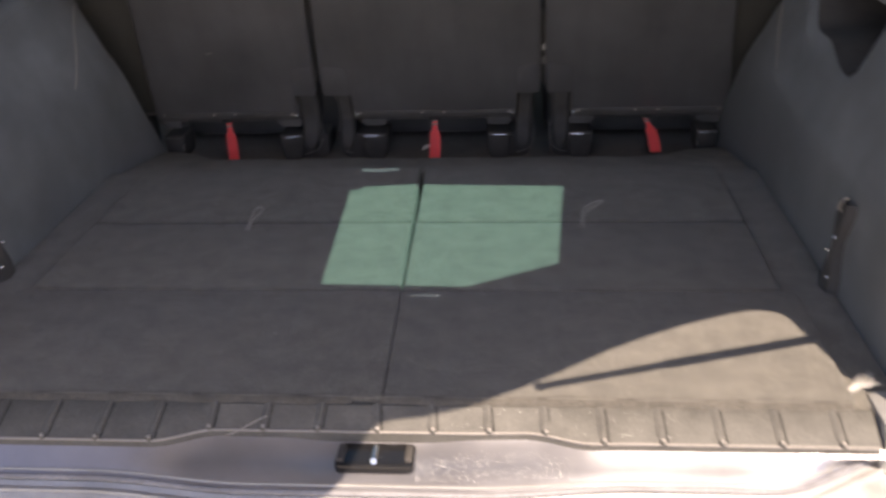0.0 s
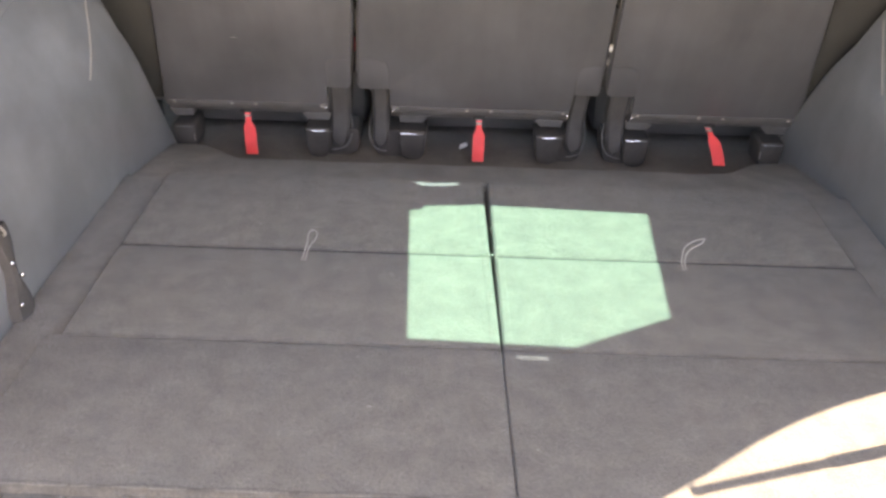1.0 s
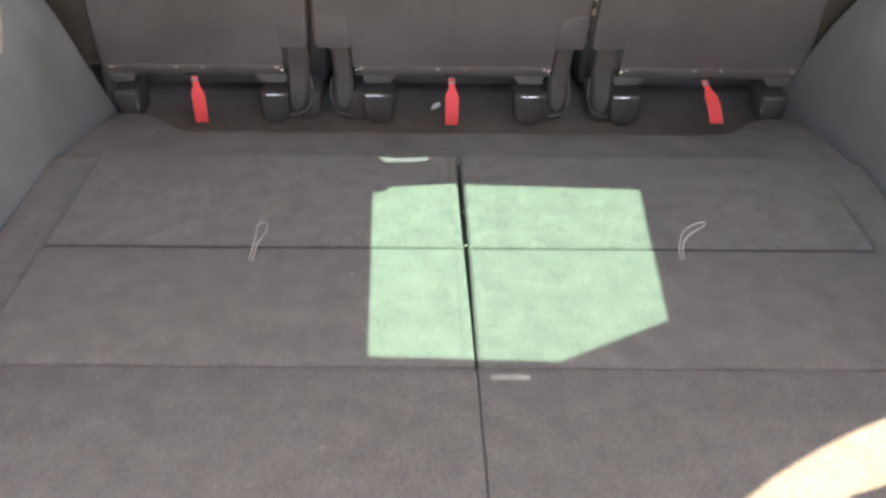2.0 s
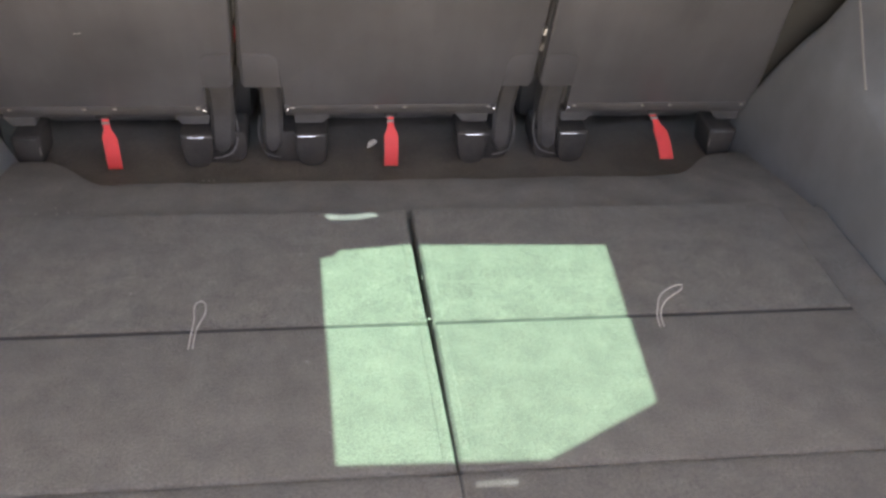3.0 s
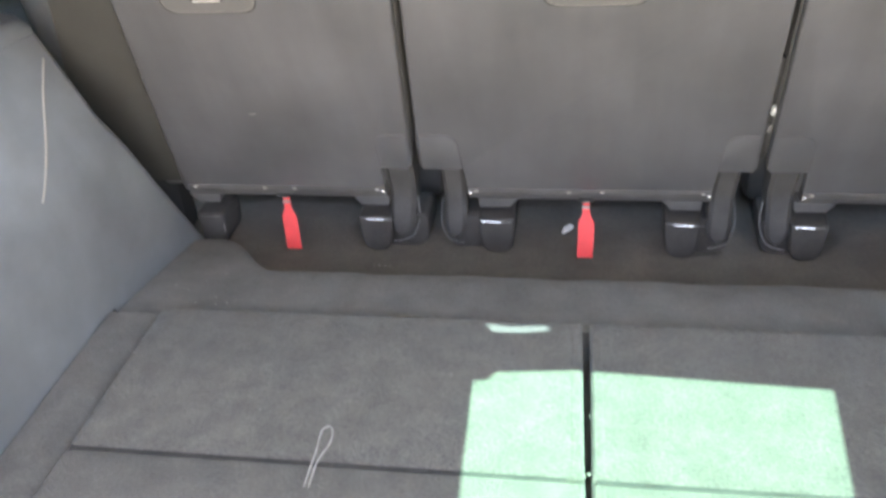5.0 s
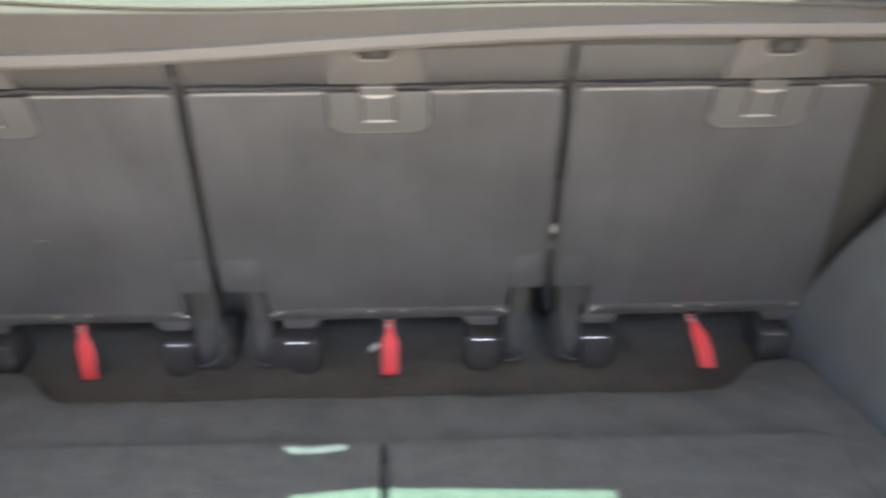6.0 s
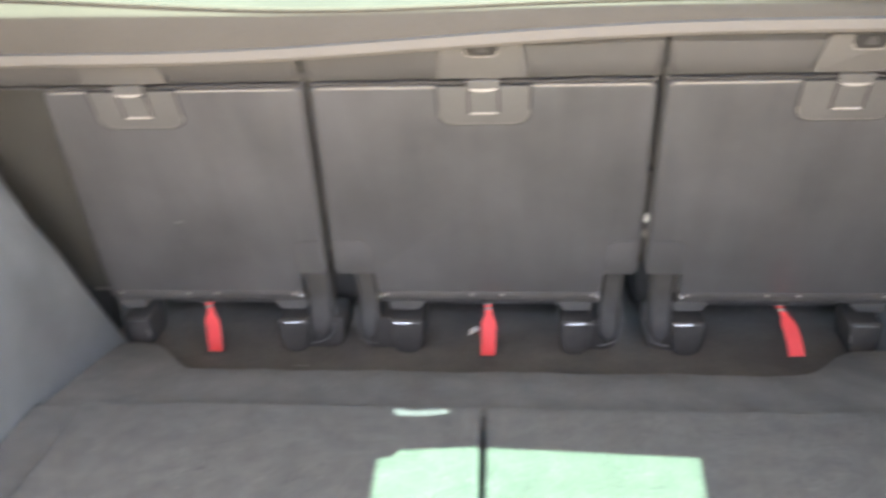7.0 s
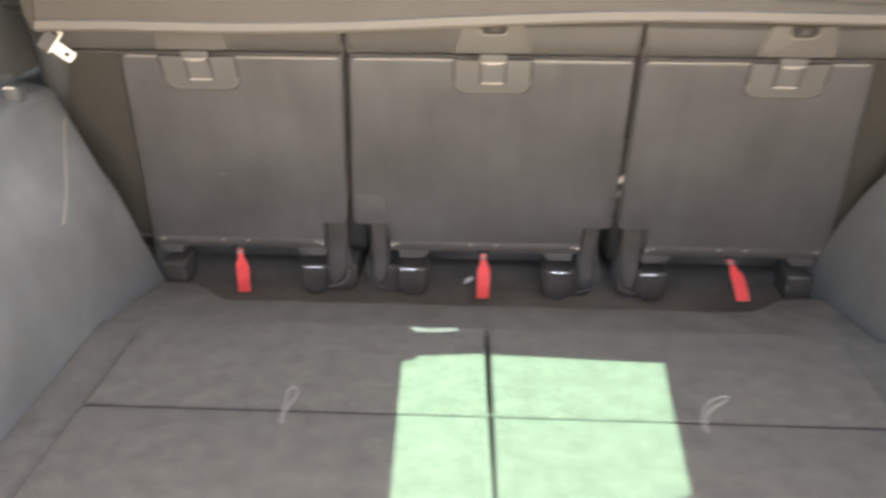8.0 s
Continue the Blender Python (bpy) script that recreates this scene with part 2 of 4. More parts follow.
tagged(part("carpet_flap", loft(flap_rows()), FLAP), "brown-grey carpet strip bridging the gap before the seats", "carpet", kind="structure")


def wall_end(z, right):
    """Where the trim turns outward beside the seats."""
    return 1.722 + 0.62 * max(0.0, 0.79 - z) ** 1.15 + (0.05 * (1 - ease(z, 0.6, 0.9)) + 0.022 if right else 0.0)


def wall_x(y, z, hollow, right=None):
    """Half width of the boot's inside at y, z: steep below, leaning out above; hollow: with the cubby of the right wall."""
    right = hollow if right is None else right
    ridge = 0.735 + 0.02 * ease(y, 1.5, 1.64)
    x = 0.59 + 0.05 * (z - 0.57) + 0.4 * 0.02 * math.log(1 + math.exp((z - ridge) / 0.02))
    end = wall_end(z, right)
    x += 0.13 * ease(y, end, end + 0.1)
    if hollow:
        x -= 0.002 * math.exp(-((z - ridge) / 0.012) ** 2) * (1 - ease(y, 1.6, 1.75))
        low = cubby_edge(y)
        x += 0.13 * ease(y, 1.345, 1.4) * ease(z, low, low + 0.022)
        x -= 0.008 * math.exp(-((y - 1.32 * (z - 0.86) - 1.598) / 0.011) ** 2) * ease(z, 0.8, 0.85) * (1 - ease(z, 0.885, 0.91))
    return x


def wall_top(y, side):
    if side > 0:
        return 0.915 + 0.01 * ease(y, 1.5, 1.6) - 0.05 * ease(y, 1.64, 1.78)
    return 0.904 - 0.55 * (max(1.3, min(1.8, y)) - 1.64) ** 2


def cubby_edge(y):
    low = 0.819 + 0.022 * ease(y, 1.38, 1.5)
    return low + math.log(1 + math.exp((0.86 + (y - 1.574) / 1.36 - low) / 0.006)) * 0.006


def side_wall(side, hollow, liner=False):
    """The trim's skin; the liner is the part of it inside the cubby."""
    rows = []
    for y in steps_between(1.36, 1.66, 100) if liner else steps_between(0.86, 2.1, 310):
        top, cut = wall_top(y, side), min(cubby_edge(y) + 0.0015, wall_top(y, side) - 0.001)
        heights = steps_between(cut, top, 24) if liner else steps_between(0.49, cut, 50) + steps_between(cut, top, 24)[1:]
        rows.append([(side * (wall_x(y, z, hollow) - (0.0012 if liner else 0)), y, z) for z in heights])
        if not liner:
            x = wall_x(y, top, False, side > 0)
            rows[-1] += [(side * (x + 0.004), y, top + 0.001), (side * (x + 0.03), y, top + 0.001)]
    return loft(rows)


def ledge(side):
    """The rounded cap on the side trim."""
    rows = []
    for y in steps_between(0.86, 2.1, 60):
        top = wall_top(y, side)
        x = wall_x(y, top, False, side > 0)
        row = [(side * (x + 0.012), y, top + 0.0005)]
        for a in steps_between(0, 1, 6):
            row.append((side * (x + 0.0003 + 0.024 * (1 - math.cos(a * math.pi / 2))), y, top + 0.0006 + 0.02 * math.sin(a * math.pi / 2)))
        row += [(side * (x + 0.06), y, top + 0.03), (side * (x + 0.068), y, top + 0.04)]
        rows.append(row)
    return loft(rows)


def upper_trim(side):
    rows = []
    for y in steps_between(0.86, 2.1, 30):
        deep = min(y, 1.7)
        top = wall_top(deep, side)
        x = wall_x(deep, top, False, side > 0)
        row = [(side * (x + 0.066), y, top + 0.03)]
        for a in steps_between(0, 1, 12):
            row.append((side * (x + 0.068 + 0.045 * a - 0.02 * math.sin(a * math.pi)), y, top + 0.04 + (ROOF - 0.03 - top - 0.04) * a))
        rows.append(row)
    return loft(rows)


ROOF = 1.7
wall_left = part("wall_left", side_wall(-1, False), TRIM)
tagged(wall_left, "blue-grey grained plastic side trim of the boot", "side trim", kind="structure")
wall_right = part("wall_right", side_wall(1, True), TRIM)
tagged(wall_right, "blue-grey grained plastic side trim with a dark cubby", "side trim", kind="structure")
# second skin over the cubby's inside, coloured darker than the trim
part("cubby_dark_skin", side_wall(1, True, True), BLACK, wall_right, "dark skin laid over the inside of the cubby")
for side, wall in ((-1, wall_left), (1, wall_right)):
    part("trim_cap", ledge(side), TRIM, wall, "rounded cap along the side trim")
    part("upper_trim", upper_trim(side), TRIM_DARK, wall, "dark plastic upper side trim")
for side, wall in ((-1, wall_left), (1, wall_right)):
    line = ((1.768, 0.856), (1.73, 0.84), (1.698, 0.821), (1.675, 0.807), (1.649, 0.791), (1.604, 0.762)) if side > 0 else ((1.711, 0.874), (1.688, 0.858), (1.665, 0.841), (1.62, 0.803), (1.585, 0.775), (1.564, 0.76))
    pts = [(side * (wall_x(y, z, side > 0) - 0.0006), y, z) for y, z in line]
    part("trim_seam", tube(curve(pts, 5), 0.0016, 6), LIP, wall, "pale parting line in the side trim")
    foot = [(side * (wall_x(y, 0.58, side > 0) - 0.001), y, 0.582) for y in steps_between(0.92, 1.6, 26)]
    part("trim_foot", tube(foot, 0.0028, 8), TRIM_DARK, wall, "dark lower edge of the side trim")

# roof, pillars and outer sides, which close the car round the boot
roof = thing("ceiling", "unseen beige headliner with a glass panel added to light the cover", "ceiling", kind="structure")
ceil = box(-0.82, 0.82, 0.98, 1.27, ROOF, ROOF + 0.04)
box(-0.82, -0.46, 1.27, 2.9, ROOF, ROOF + 0.04, bm=ceil), box(0.66, 0.82, 1.27, 2.9, ROOF, ROOF + 0.04, bm=ceil), box(-0.82, 0.82, 2.9, 3.3, ROOF, ROOF + 0.04, bm=ceil)
part("headliner", ceil, HEADLINER, roof, smooth=False)
# unseen roof glass, added and sized so sun reaches only the cover's top
part("roof_glass", box(-0.46, 0.66, 1.27, 2.9, ROOF + 0.018, ROOF + 0.023), ROOF_GLASS, roof, "unseen pale green roof glass added to let sun onto the cover", smooth=False)
shell = thing("car_body", "silver-grey car body with its rear opening and door windows", "car body", kind="structure")
for side in (-1, 1):
    s = lambda a, b: (min(side * a, side * b), max(side * a, side * b))
    part("side_panel", box(*s(0.8, 0.86), 0.86, 4.2, 0.25, 1.05, 0.02), PAINT, shell)
    part("rear_pillar", box(*s(0.74, 0.84), 0.98, 1.95, 1.05, ROOF + 0.02, 0.01), PAINT, shell)
    part("door_window", box(*s(0.8, 0.806), 1.95, 3.2, 1.05, ROOF), CLEAR_GLASS, shell, "pale green side window", smooth=False)
    part("front_pillar", box(*s(0.76, 0.84), 3.2, 3.4, 1.05, ROOF + 0.02, 0.01), PAINT, shell)
    part("pillar_lining", box(*s(0.68, 0.76), 0.875, 0.99, 0.96, ROOF + 0.01, 0.01), TRIM_DARK, shell, "dark plastic pillar lining")
    part("rear_quarter", box(*s(0.675, 0.8), 0.87, 0.95, 0.3, 1.05, 0.015), PAINT, shell)
part("windscreen", loft([[(-0.8, 3.3, ROOF), (0.8, 3.3, ROOF)], [(-0.8, 4.2, 1.05), (0.8, 4.2, 1.05)]]), CLEAR_GLASS, shell, "pale green windscreen", smooth=False)
part("front_wall", box(-0.8, 0.8, 4.15, 4.25, 0.25, 1.05), PAINT, shell, smooth=False)
part("underbody", box(-0.8, 0.8, 0.9, 4.2, 0.25, 0.3), RUBBER, shell, smooth=False)


# ---------- tailgate, held open over the boot ----------
GATE_RISE = 0.15


def on_gate(x, y, z=FLOOR):
    """Where sunlight that falls on x, y, z comes through the open tailgate."""
    h = (ROOF + 0.02 + GATE_RISE * (1 - y) - z) / (1 - GATE_RISE * DROP.y)
    return (x - DROP.x * h, y - DROP.y * h)


def gate_at(u, v, w):
    return (u, v, ROOF + 0.02 + GATE_RISE * (1 - v) + w)


WINDOW = [on_gate(*p) for p in ((-0.1165, 1.482), (-0.1, 1.486), (-0.094, 1.498), (-0.01, 1.507), (0.256, 1.495), (0.2345, 1.203), (0.107, 1.134), (-0.1015, 1.141))]
# slits added to the gate, traced back from small light patches on the floor
SLITS = [[on_gate(*p) for p in s] for s in (((-0.116, 1.58), (-0.102, 1.581), (-0.091, 1.5775), (-0.046, 1.582), (-0.031, 1.563), (-0.06, 1.5565), (-0.096, 1.5555)),
                                            ((0.025, 1.1225), (0.04, 1.1245), (0.08, 1.124), (0.072, 1.107), (0.034, 1.107)))]
edge = curve([(*p, 0) for p in ((0.6, 0.915), (0.548, 0.95), (0.526, 1.015), (0.511, 1.064), (0.494, 1.082), (0.472, 1.086), (0.444, 1.08), (0.366, 1.045), (0.296, 1.004), (0.26, 0.978), (0.195, 0.929), (0.129, 0.888), (0.0765, 0.87), (0.018, 0.853), (-0.003, 0.777), (-0.05, 0.745), (-0.3, 0.7))], 4)
corner = [on_gate(p.x, p.y) for p in edge]
OUTLINE = [(0.82, 1.0), (0.9, 0.8), (1.02, 0.55)] + corner + [(-x, y) for x, y in reversed(corner)] + [(-1.02, 0.55), (-0.9, 0.8), (-0.82, 1.0)]
gate = thing("tailgate", "open silver-grey tailgate with green tinted glass", "tailgate")
bm = bmesh.new()
for loop in (OUTLINE, WINDOW, *SLITS):
    vs = [bm.verts.new(gate_at(x, y, 0)) for x, y in loop]
    for i in range(len(vs)):
        bm.edges.new((vs[i], vs[(i + 1) % len(vs)]))
bmesh.ops.triangle_fill(bm, edges=bm.edges[:], use_beauty=True, use_dissolve=False)
solid = bmesh.ops.extrude_face_region(bm, geom=bm.faces[:])
bmesh.ops.translate(bm, verts=[g for g in solid["geom"] if isinstance(g, bmesh.types.BMVert)], vec=(0, 0, 0.02))
part("gate_panel", bm, GATE_TRIM, gate, smooth=False)
part("rear_glass", slab([(x, y) for x, y in WINDOW], 0.006, 0.01, axes=gate_at), GREEN_GLASS, gate, "green tinted rear glass", smooth=False)
# each slit's tint sets the colour of its light patch
for s, glass in zip(SLITS, (PALE_GLASS, SMOKE_GLASS)):
    part("light_slit", slab(s, 0.006, 0.01, axes=gate_at), glass, gate, "unseen glass slit added to cast a light patch on the floor", smooth=False)


def strut(side):
    lower, upper = Vector((0.62 * side, 0.866, 0.865)), Vector((0.62 * side, 0.201, 1.815))
    ob = thing("gas_strut", "black gas strut holding the tailgate open", "gas strut", "tailgate struts")
    mid = lower.lerp(upper, 0.55)
    part("cylinder", tube([lower.lerp(upper, 0.01), mid], 0.0072, 14), BLACK, ob)
    part("rod", tube([mid, upper], 0.0056, 12), STEEL, ob, "bright steel piston rod")
    for p in (lower, upper):
        bm = bmesh.new()
        bmesh.ops.create_uvsphere(bm, u_segments=12, v_segments=8, radius=0.0068, matrix=Matrix.Translation(p))
        part("ball_joint", bm, BLACK, ob)
    part("bracket", box(*sorted((lower.x + side * 0.006, lower.x + side * 0.06)), 0.864, 0.876, 0.858, 0.87, 0.002), STEEL, ob)


strut(1), strut(-1)


# ---------- load floor ----------
def slit_x(y):
    """Middle of the slit, which runs a little aslant."""
    return 0.028 * (1.575 - y)


def slit(y, side):
    """Edge of the slit between the boards, which opens towards the seats."""
    return slit_x(y) + side * (0.0012 + 0.0028 * ease(y, 1.12, 1.5))


def board(side, y0, y1, z, x_out, edge_in, bevel=0.006):
    """A carpeted board with a soft edge; side -1 or 1."""
    inner = [(slit(y, side) if edge_in else slit_x(y) + side * 0.0005, y) for y in steps_between(y0, y1, 8)]
    outline = inner + [(side * x_out, y1), (side * x_out, y0)]
    pts = [(x, y, 0.0) for x, y in inner] + [(side * x_out, y1, 0.012), (side * x_out, y0, 0.008)]
    return slab(rounded(pts, 0.0, 4), z - 0.028, z, bevel, 3)


def loop_cord(path, width, lift):
    """A doubled cord, open at the tip like a needle's eye."""
    line = curve(path, 8)
    n = len(line) - 1
    one, two = [], []
    for i, p in enumerate(line):
        way = (line[min(i + 1, n)] - line[max(i - 1, 0)]).normalized()
        side = Vector((-way.y, way.x, 0)).normalized()
        half = 0.0022 + (width / 2 - 0.0022) * ease(i / n, 0.35, 0.8)
        if i / n > 0.82:
            half *= math.sqrt(max(0.0, 1 - ((i / n - 0.82) / 0.18) ** 2))
        up = Vector((0, 0, lift * ease(i / n, 0.0, 0.6)))
        one.append(p + side * half + up), two.append(p - side * half + up)
    return tube(one + two[-2::-1], 0.00095, 7)


for side, path in ((-1, ((-0.2545, 1.322, 0.6015), (-0.2535, 1.345, 0.6015), (-0.25, 1.37, 0.6015), (-0.2515, 1.396, 0.6015))),
                   (1, ((0.27, 1.33, 0.6015), (0.27, 1.346, 0.605), (0.279, 1.361, 0.612), (0.303, 1.374, 0.618)))):
    seat = thing("folded_seat", "grey carpeted back of a third-row seat folded flat", "folded seat", "folded third-row seats")
    part("rear_board", board(side, 1.1385, 1.3518, FLOOR, 0.518, True, 0.005), CARPET, seat)
    part("front_board", board(side, 1.3575, 1.592, FLOOR - 0.002, 0.518, True, 0.005), CARPET, seat)
    for y0, y1, z in ((1.15, 1.348, FLOOR), (1.362, 1.585, FLOOR - 0.002)):
        hem = [(slit(y, side) + side * 0.003, y) for y in steps_between(y0, y1, 8)]
        hem += [(slit(y, side) + side * 0.012, y) for y in reversed(steps_between(y0, y1, 8))]
        part("hem", slab(hem, z - 0.003, z + 0.0007, 0.0006, 1), CARPET, seat, "flattened carpet hem along the slit")
    # strip is dark to deepen the shadow in the cross joint
    part("hinge_strip", box(*sorted((side * 0.014, side * 0.516)), 1.349, 1.361, FLOOR - 0.02, FLOOR - 0.004), ARM, seat, "hinge fold coloured dark for the joint's shadow")
    part("pull_loop", loop_cord(path, 0.0125 if side < 0 else 0.011, 0.006 if side < 0 else 0.008), CORD, seat, "thin grey cord pull loop")

for side in (-1, 1):
    flap = thing("rear_floor_flap", "grey carpeted floor flap at the boot's rear edge", "floor board", "rear floor flaps")
    part("flap_board", board(side, 0.894, 1.1345, FLOOR + 0.0005, 0.535, False, 0.0028), CARPET, flap)
    edge = [(x * side, 1.1365 + 0.001 * math.sin(x * 40), FLOOR - 0.004) for x in steps_between(0.016, 0.53, 40)]
    part("front_edge", tube(edge, 0.0032, 8, flat=0.6), CARPET, flap, "rounded carpet edge between the floor boards")
    roll = [(x * side, 0.8985 + 0.0012 * math.sin(x * 60) + 0.0008 * math.sin(x * 147), 0.5895) for x in steps_between(0.016, 0.53, 40)]
    part("rear_edge", tube(roll, 0.0112, 12), EDGE, flap, "curled carpet edge above the sill plate")
    strip = part("side_strip", box(*sorted((side * 0.5205, side * 0.592)), 0.9, 1.592, 0.545, 0.59, 0.007), STRIP)
    tagged(strip, "grey carpet strip beside the load floor board", "carpet strip", "side strips", "structure")


# ---------- second-row seats ----------
LEAN_BACK = Matrix(((1, 0, 0, 0), (0, -0.408, -0.913, 1.895), (0, 0.913, -0.408, 0.59), (0, 0, 0, 1)))   # x, up the back, out of the back
TO_SEAT = LEAN_BACK.inverted()


def in_seat(bm):
    """Moves a bmesh from the world into the seats' leaning space."""
    bmesh.ops.transform(bm, matrix=TO_SEAT, verts=bm.verts)
    return bm


def strap_mesh(top, bottom, bend):
    """A red pull tab: a thin neck that widens to a flat band."""
    top, bottom = Vector(top), Vector(bottom)
    down = bottom - top
    rows = []
    for t in steps_between(0, 1, 24):
        half = 0.0052 + 0.0062 * ease(t, 0.2, 0.42)
        c = top + down * t + Vector((bend * math.sin(t * math.pi), -0.004 * math.sin(t * math.pi), 0.003 * math.sin(t * math.pi)))
        n = Vector((0, -0.7, 0.7)) * 0.0011
        rows.append([c + Vector((-half, 0, 0)) + n, c + Vector((0, 0, 0)) + n * 1.6, c + Vector((half, 0, 0)) + n, c + Vector((half, 0, 0)) - n, c + Vector((-half, 0, 0)) - n])
    return in_seat(loft(rows, True, True))


def hinge_block(x0, x1, seat, reach=0.0):
    """A foot cover at the back's lower edge, with a bright pin; with reach it goes on as a bowl behind the hinge arm."""
    mid, side = (x0 + x1) / 2, 1 if reach > 0 else -1
    front = rounded([(x0, 0.556, 0.006), (x1, 0.556, 0.006), (x1 - 0.005, 0.495, 0.022), (x0 + 0.005, 0.495, 0.022)], steps=6)
    part("hinge_cover", in_seat(slab(front, 0.0, 0.066, 0.011, 4, axes=lambda u, v, w: (u, 1.95 - w, v))), BLACK, seat)
    if reach:
        a, b = (mid, x1 + reach) if reach > 0 else (x0 + reach, mid)
        ra, rb = (0.004, 0.045) if reach > 0 else (0.045, 0.004)
        bowl = rounded([(a, 0.55, 0.006), (b, 0.55, 0.012), (b, 0.494, rb), (a, 0.494, ra)], steps=7)
        part("hinge_bowl", in_seat(slab(bowl, 0.0, 0.07, 0.012, 3, axes=lambda u, v, w: (u, 1.973 - w, v))), BLACK, seat, "rounded black bowl behind the hinge arm")
    else:
        # thin pale line imitates the bevel's reflection
        e = x1 - 0.004 if mid < 0 else x0 + 0.004
        part("cover_highlight", in_seat(tube([(e, 1.8855, 0.545), (e, 1.8845, 0.522)], 0.0009, 6)), LIP, seat, "pale line painted as the highlight on the cover's bevel")
    # the lid's outer end is cut aslant
    t0, t1, l0, l1 = x0 - 0.006, x1 - 0.001, x0 + 0.008, x1 - 0.003
    if reach < 0:
        t0, t1, l0, l1 = x0 + 0.001, x1 + 0.006, x0 + 0.003, x1 - 0.008
    lid = rounded([(t0, 0.589, 0.002), (t1, 0.589, 0.002), (l1, 0.5725, 0.003), (l0, 0.5725, 0.003)])
    part("hinge_lid", in_seat(slab(lid, 0.0, 0.04, 0.003, 3, axes=lambda u, v, w: (u, 1.93 - w, v))), HINGE, seat, "paler hinge lid")
    shift = 0.004 * side
    part("pin", in_seat(tube([(x0 + 0.01 + shift, 1.8825, 0.552), (mid + 0.01 + shift, 1.8825, 0.552)], 0.00085, 8)), STEEL, seat, "bright steel hinge pin")
    part("pin_cap", in_seat(tube([(mid + 0.0115 + shift, 1.882, 0.552), (x1 - 0.002 + shift, 1.882, 0.552)], 0.0008, 8)), LATCH, seat)


def arm(top0, top1, foot0, foot1, seat, side):
    """The dark hinge arm that comes down through a cut-out in the back's lower corner; side 1: the gap lies beyond top1."""
    rows = []
    for v in steps_between(0.0, 1.0, 14):
        z = 0.668 - 0.152 * v
        y = 1.895 - 0.447 * (z - 0.59) + 0.007 - 0.043 * ease(v, 0.45, 1.0)
        x0, x1 = top0 + (foot0 - top0) * v, top1 + (foot1 - top1) * v
        if v > 0.82:
            trim = 0.012 * (1 - math.sqrt(max(0.0, 1 - ((v - 0.82) / 0.18) ** 2)))
            x0, x1 = x0 + trim, x1 - trim
        rows.append([(x0, y + 0.006, z), (x0 + 0.006, y, z), (x1 - 0.006, y, z), (x1, y + 0.006, z), (x1, y + 0.04, z), (x0, y + 0.04, z)])
    part("hinge_arm", in_seat(loft(rows, True, True)), ARM, seat)
    near, far = (foot1, foot0) if side > 0 else (foot0, foot1)
    wire = curve([(near + side * 0.004, 1.915, 0.575), (near + side * 0.007, 1.906, 0.545), (near - side * 0.001, 1.892, 0.522), ((near + far) / 2, 1.8875, 0.514), (far + side * 0.004, 1.887, 0.512)], 6)
    part("cable", in_seat(tube(wire, 0.0011, 6)), LATCH, seat, "thin grey cable round the hinge")


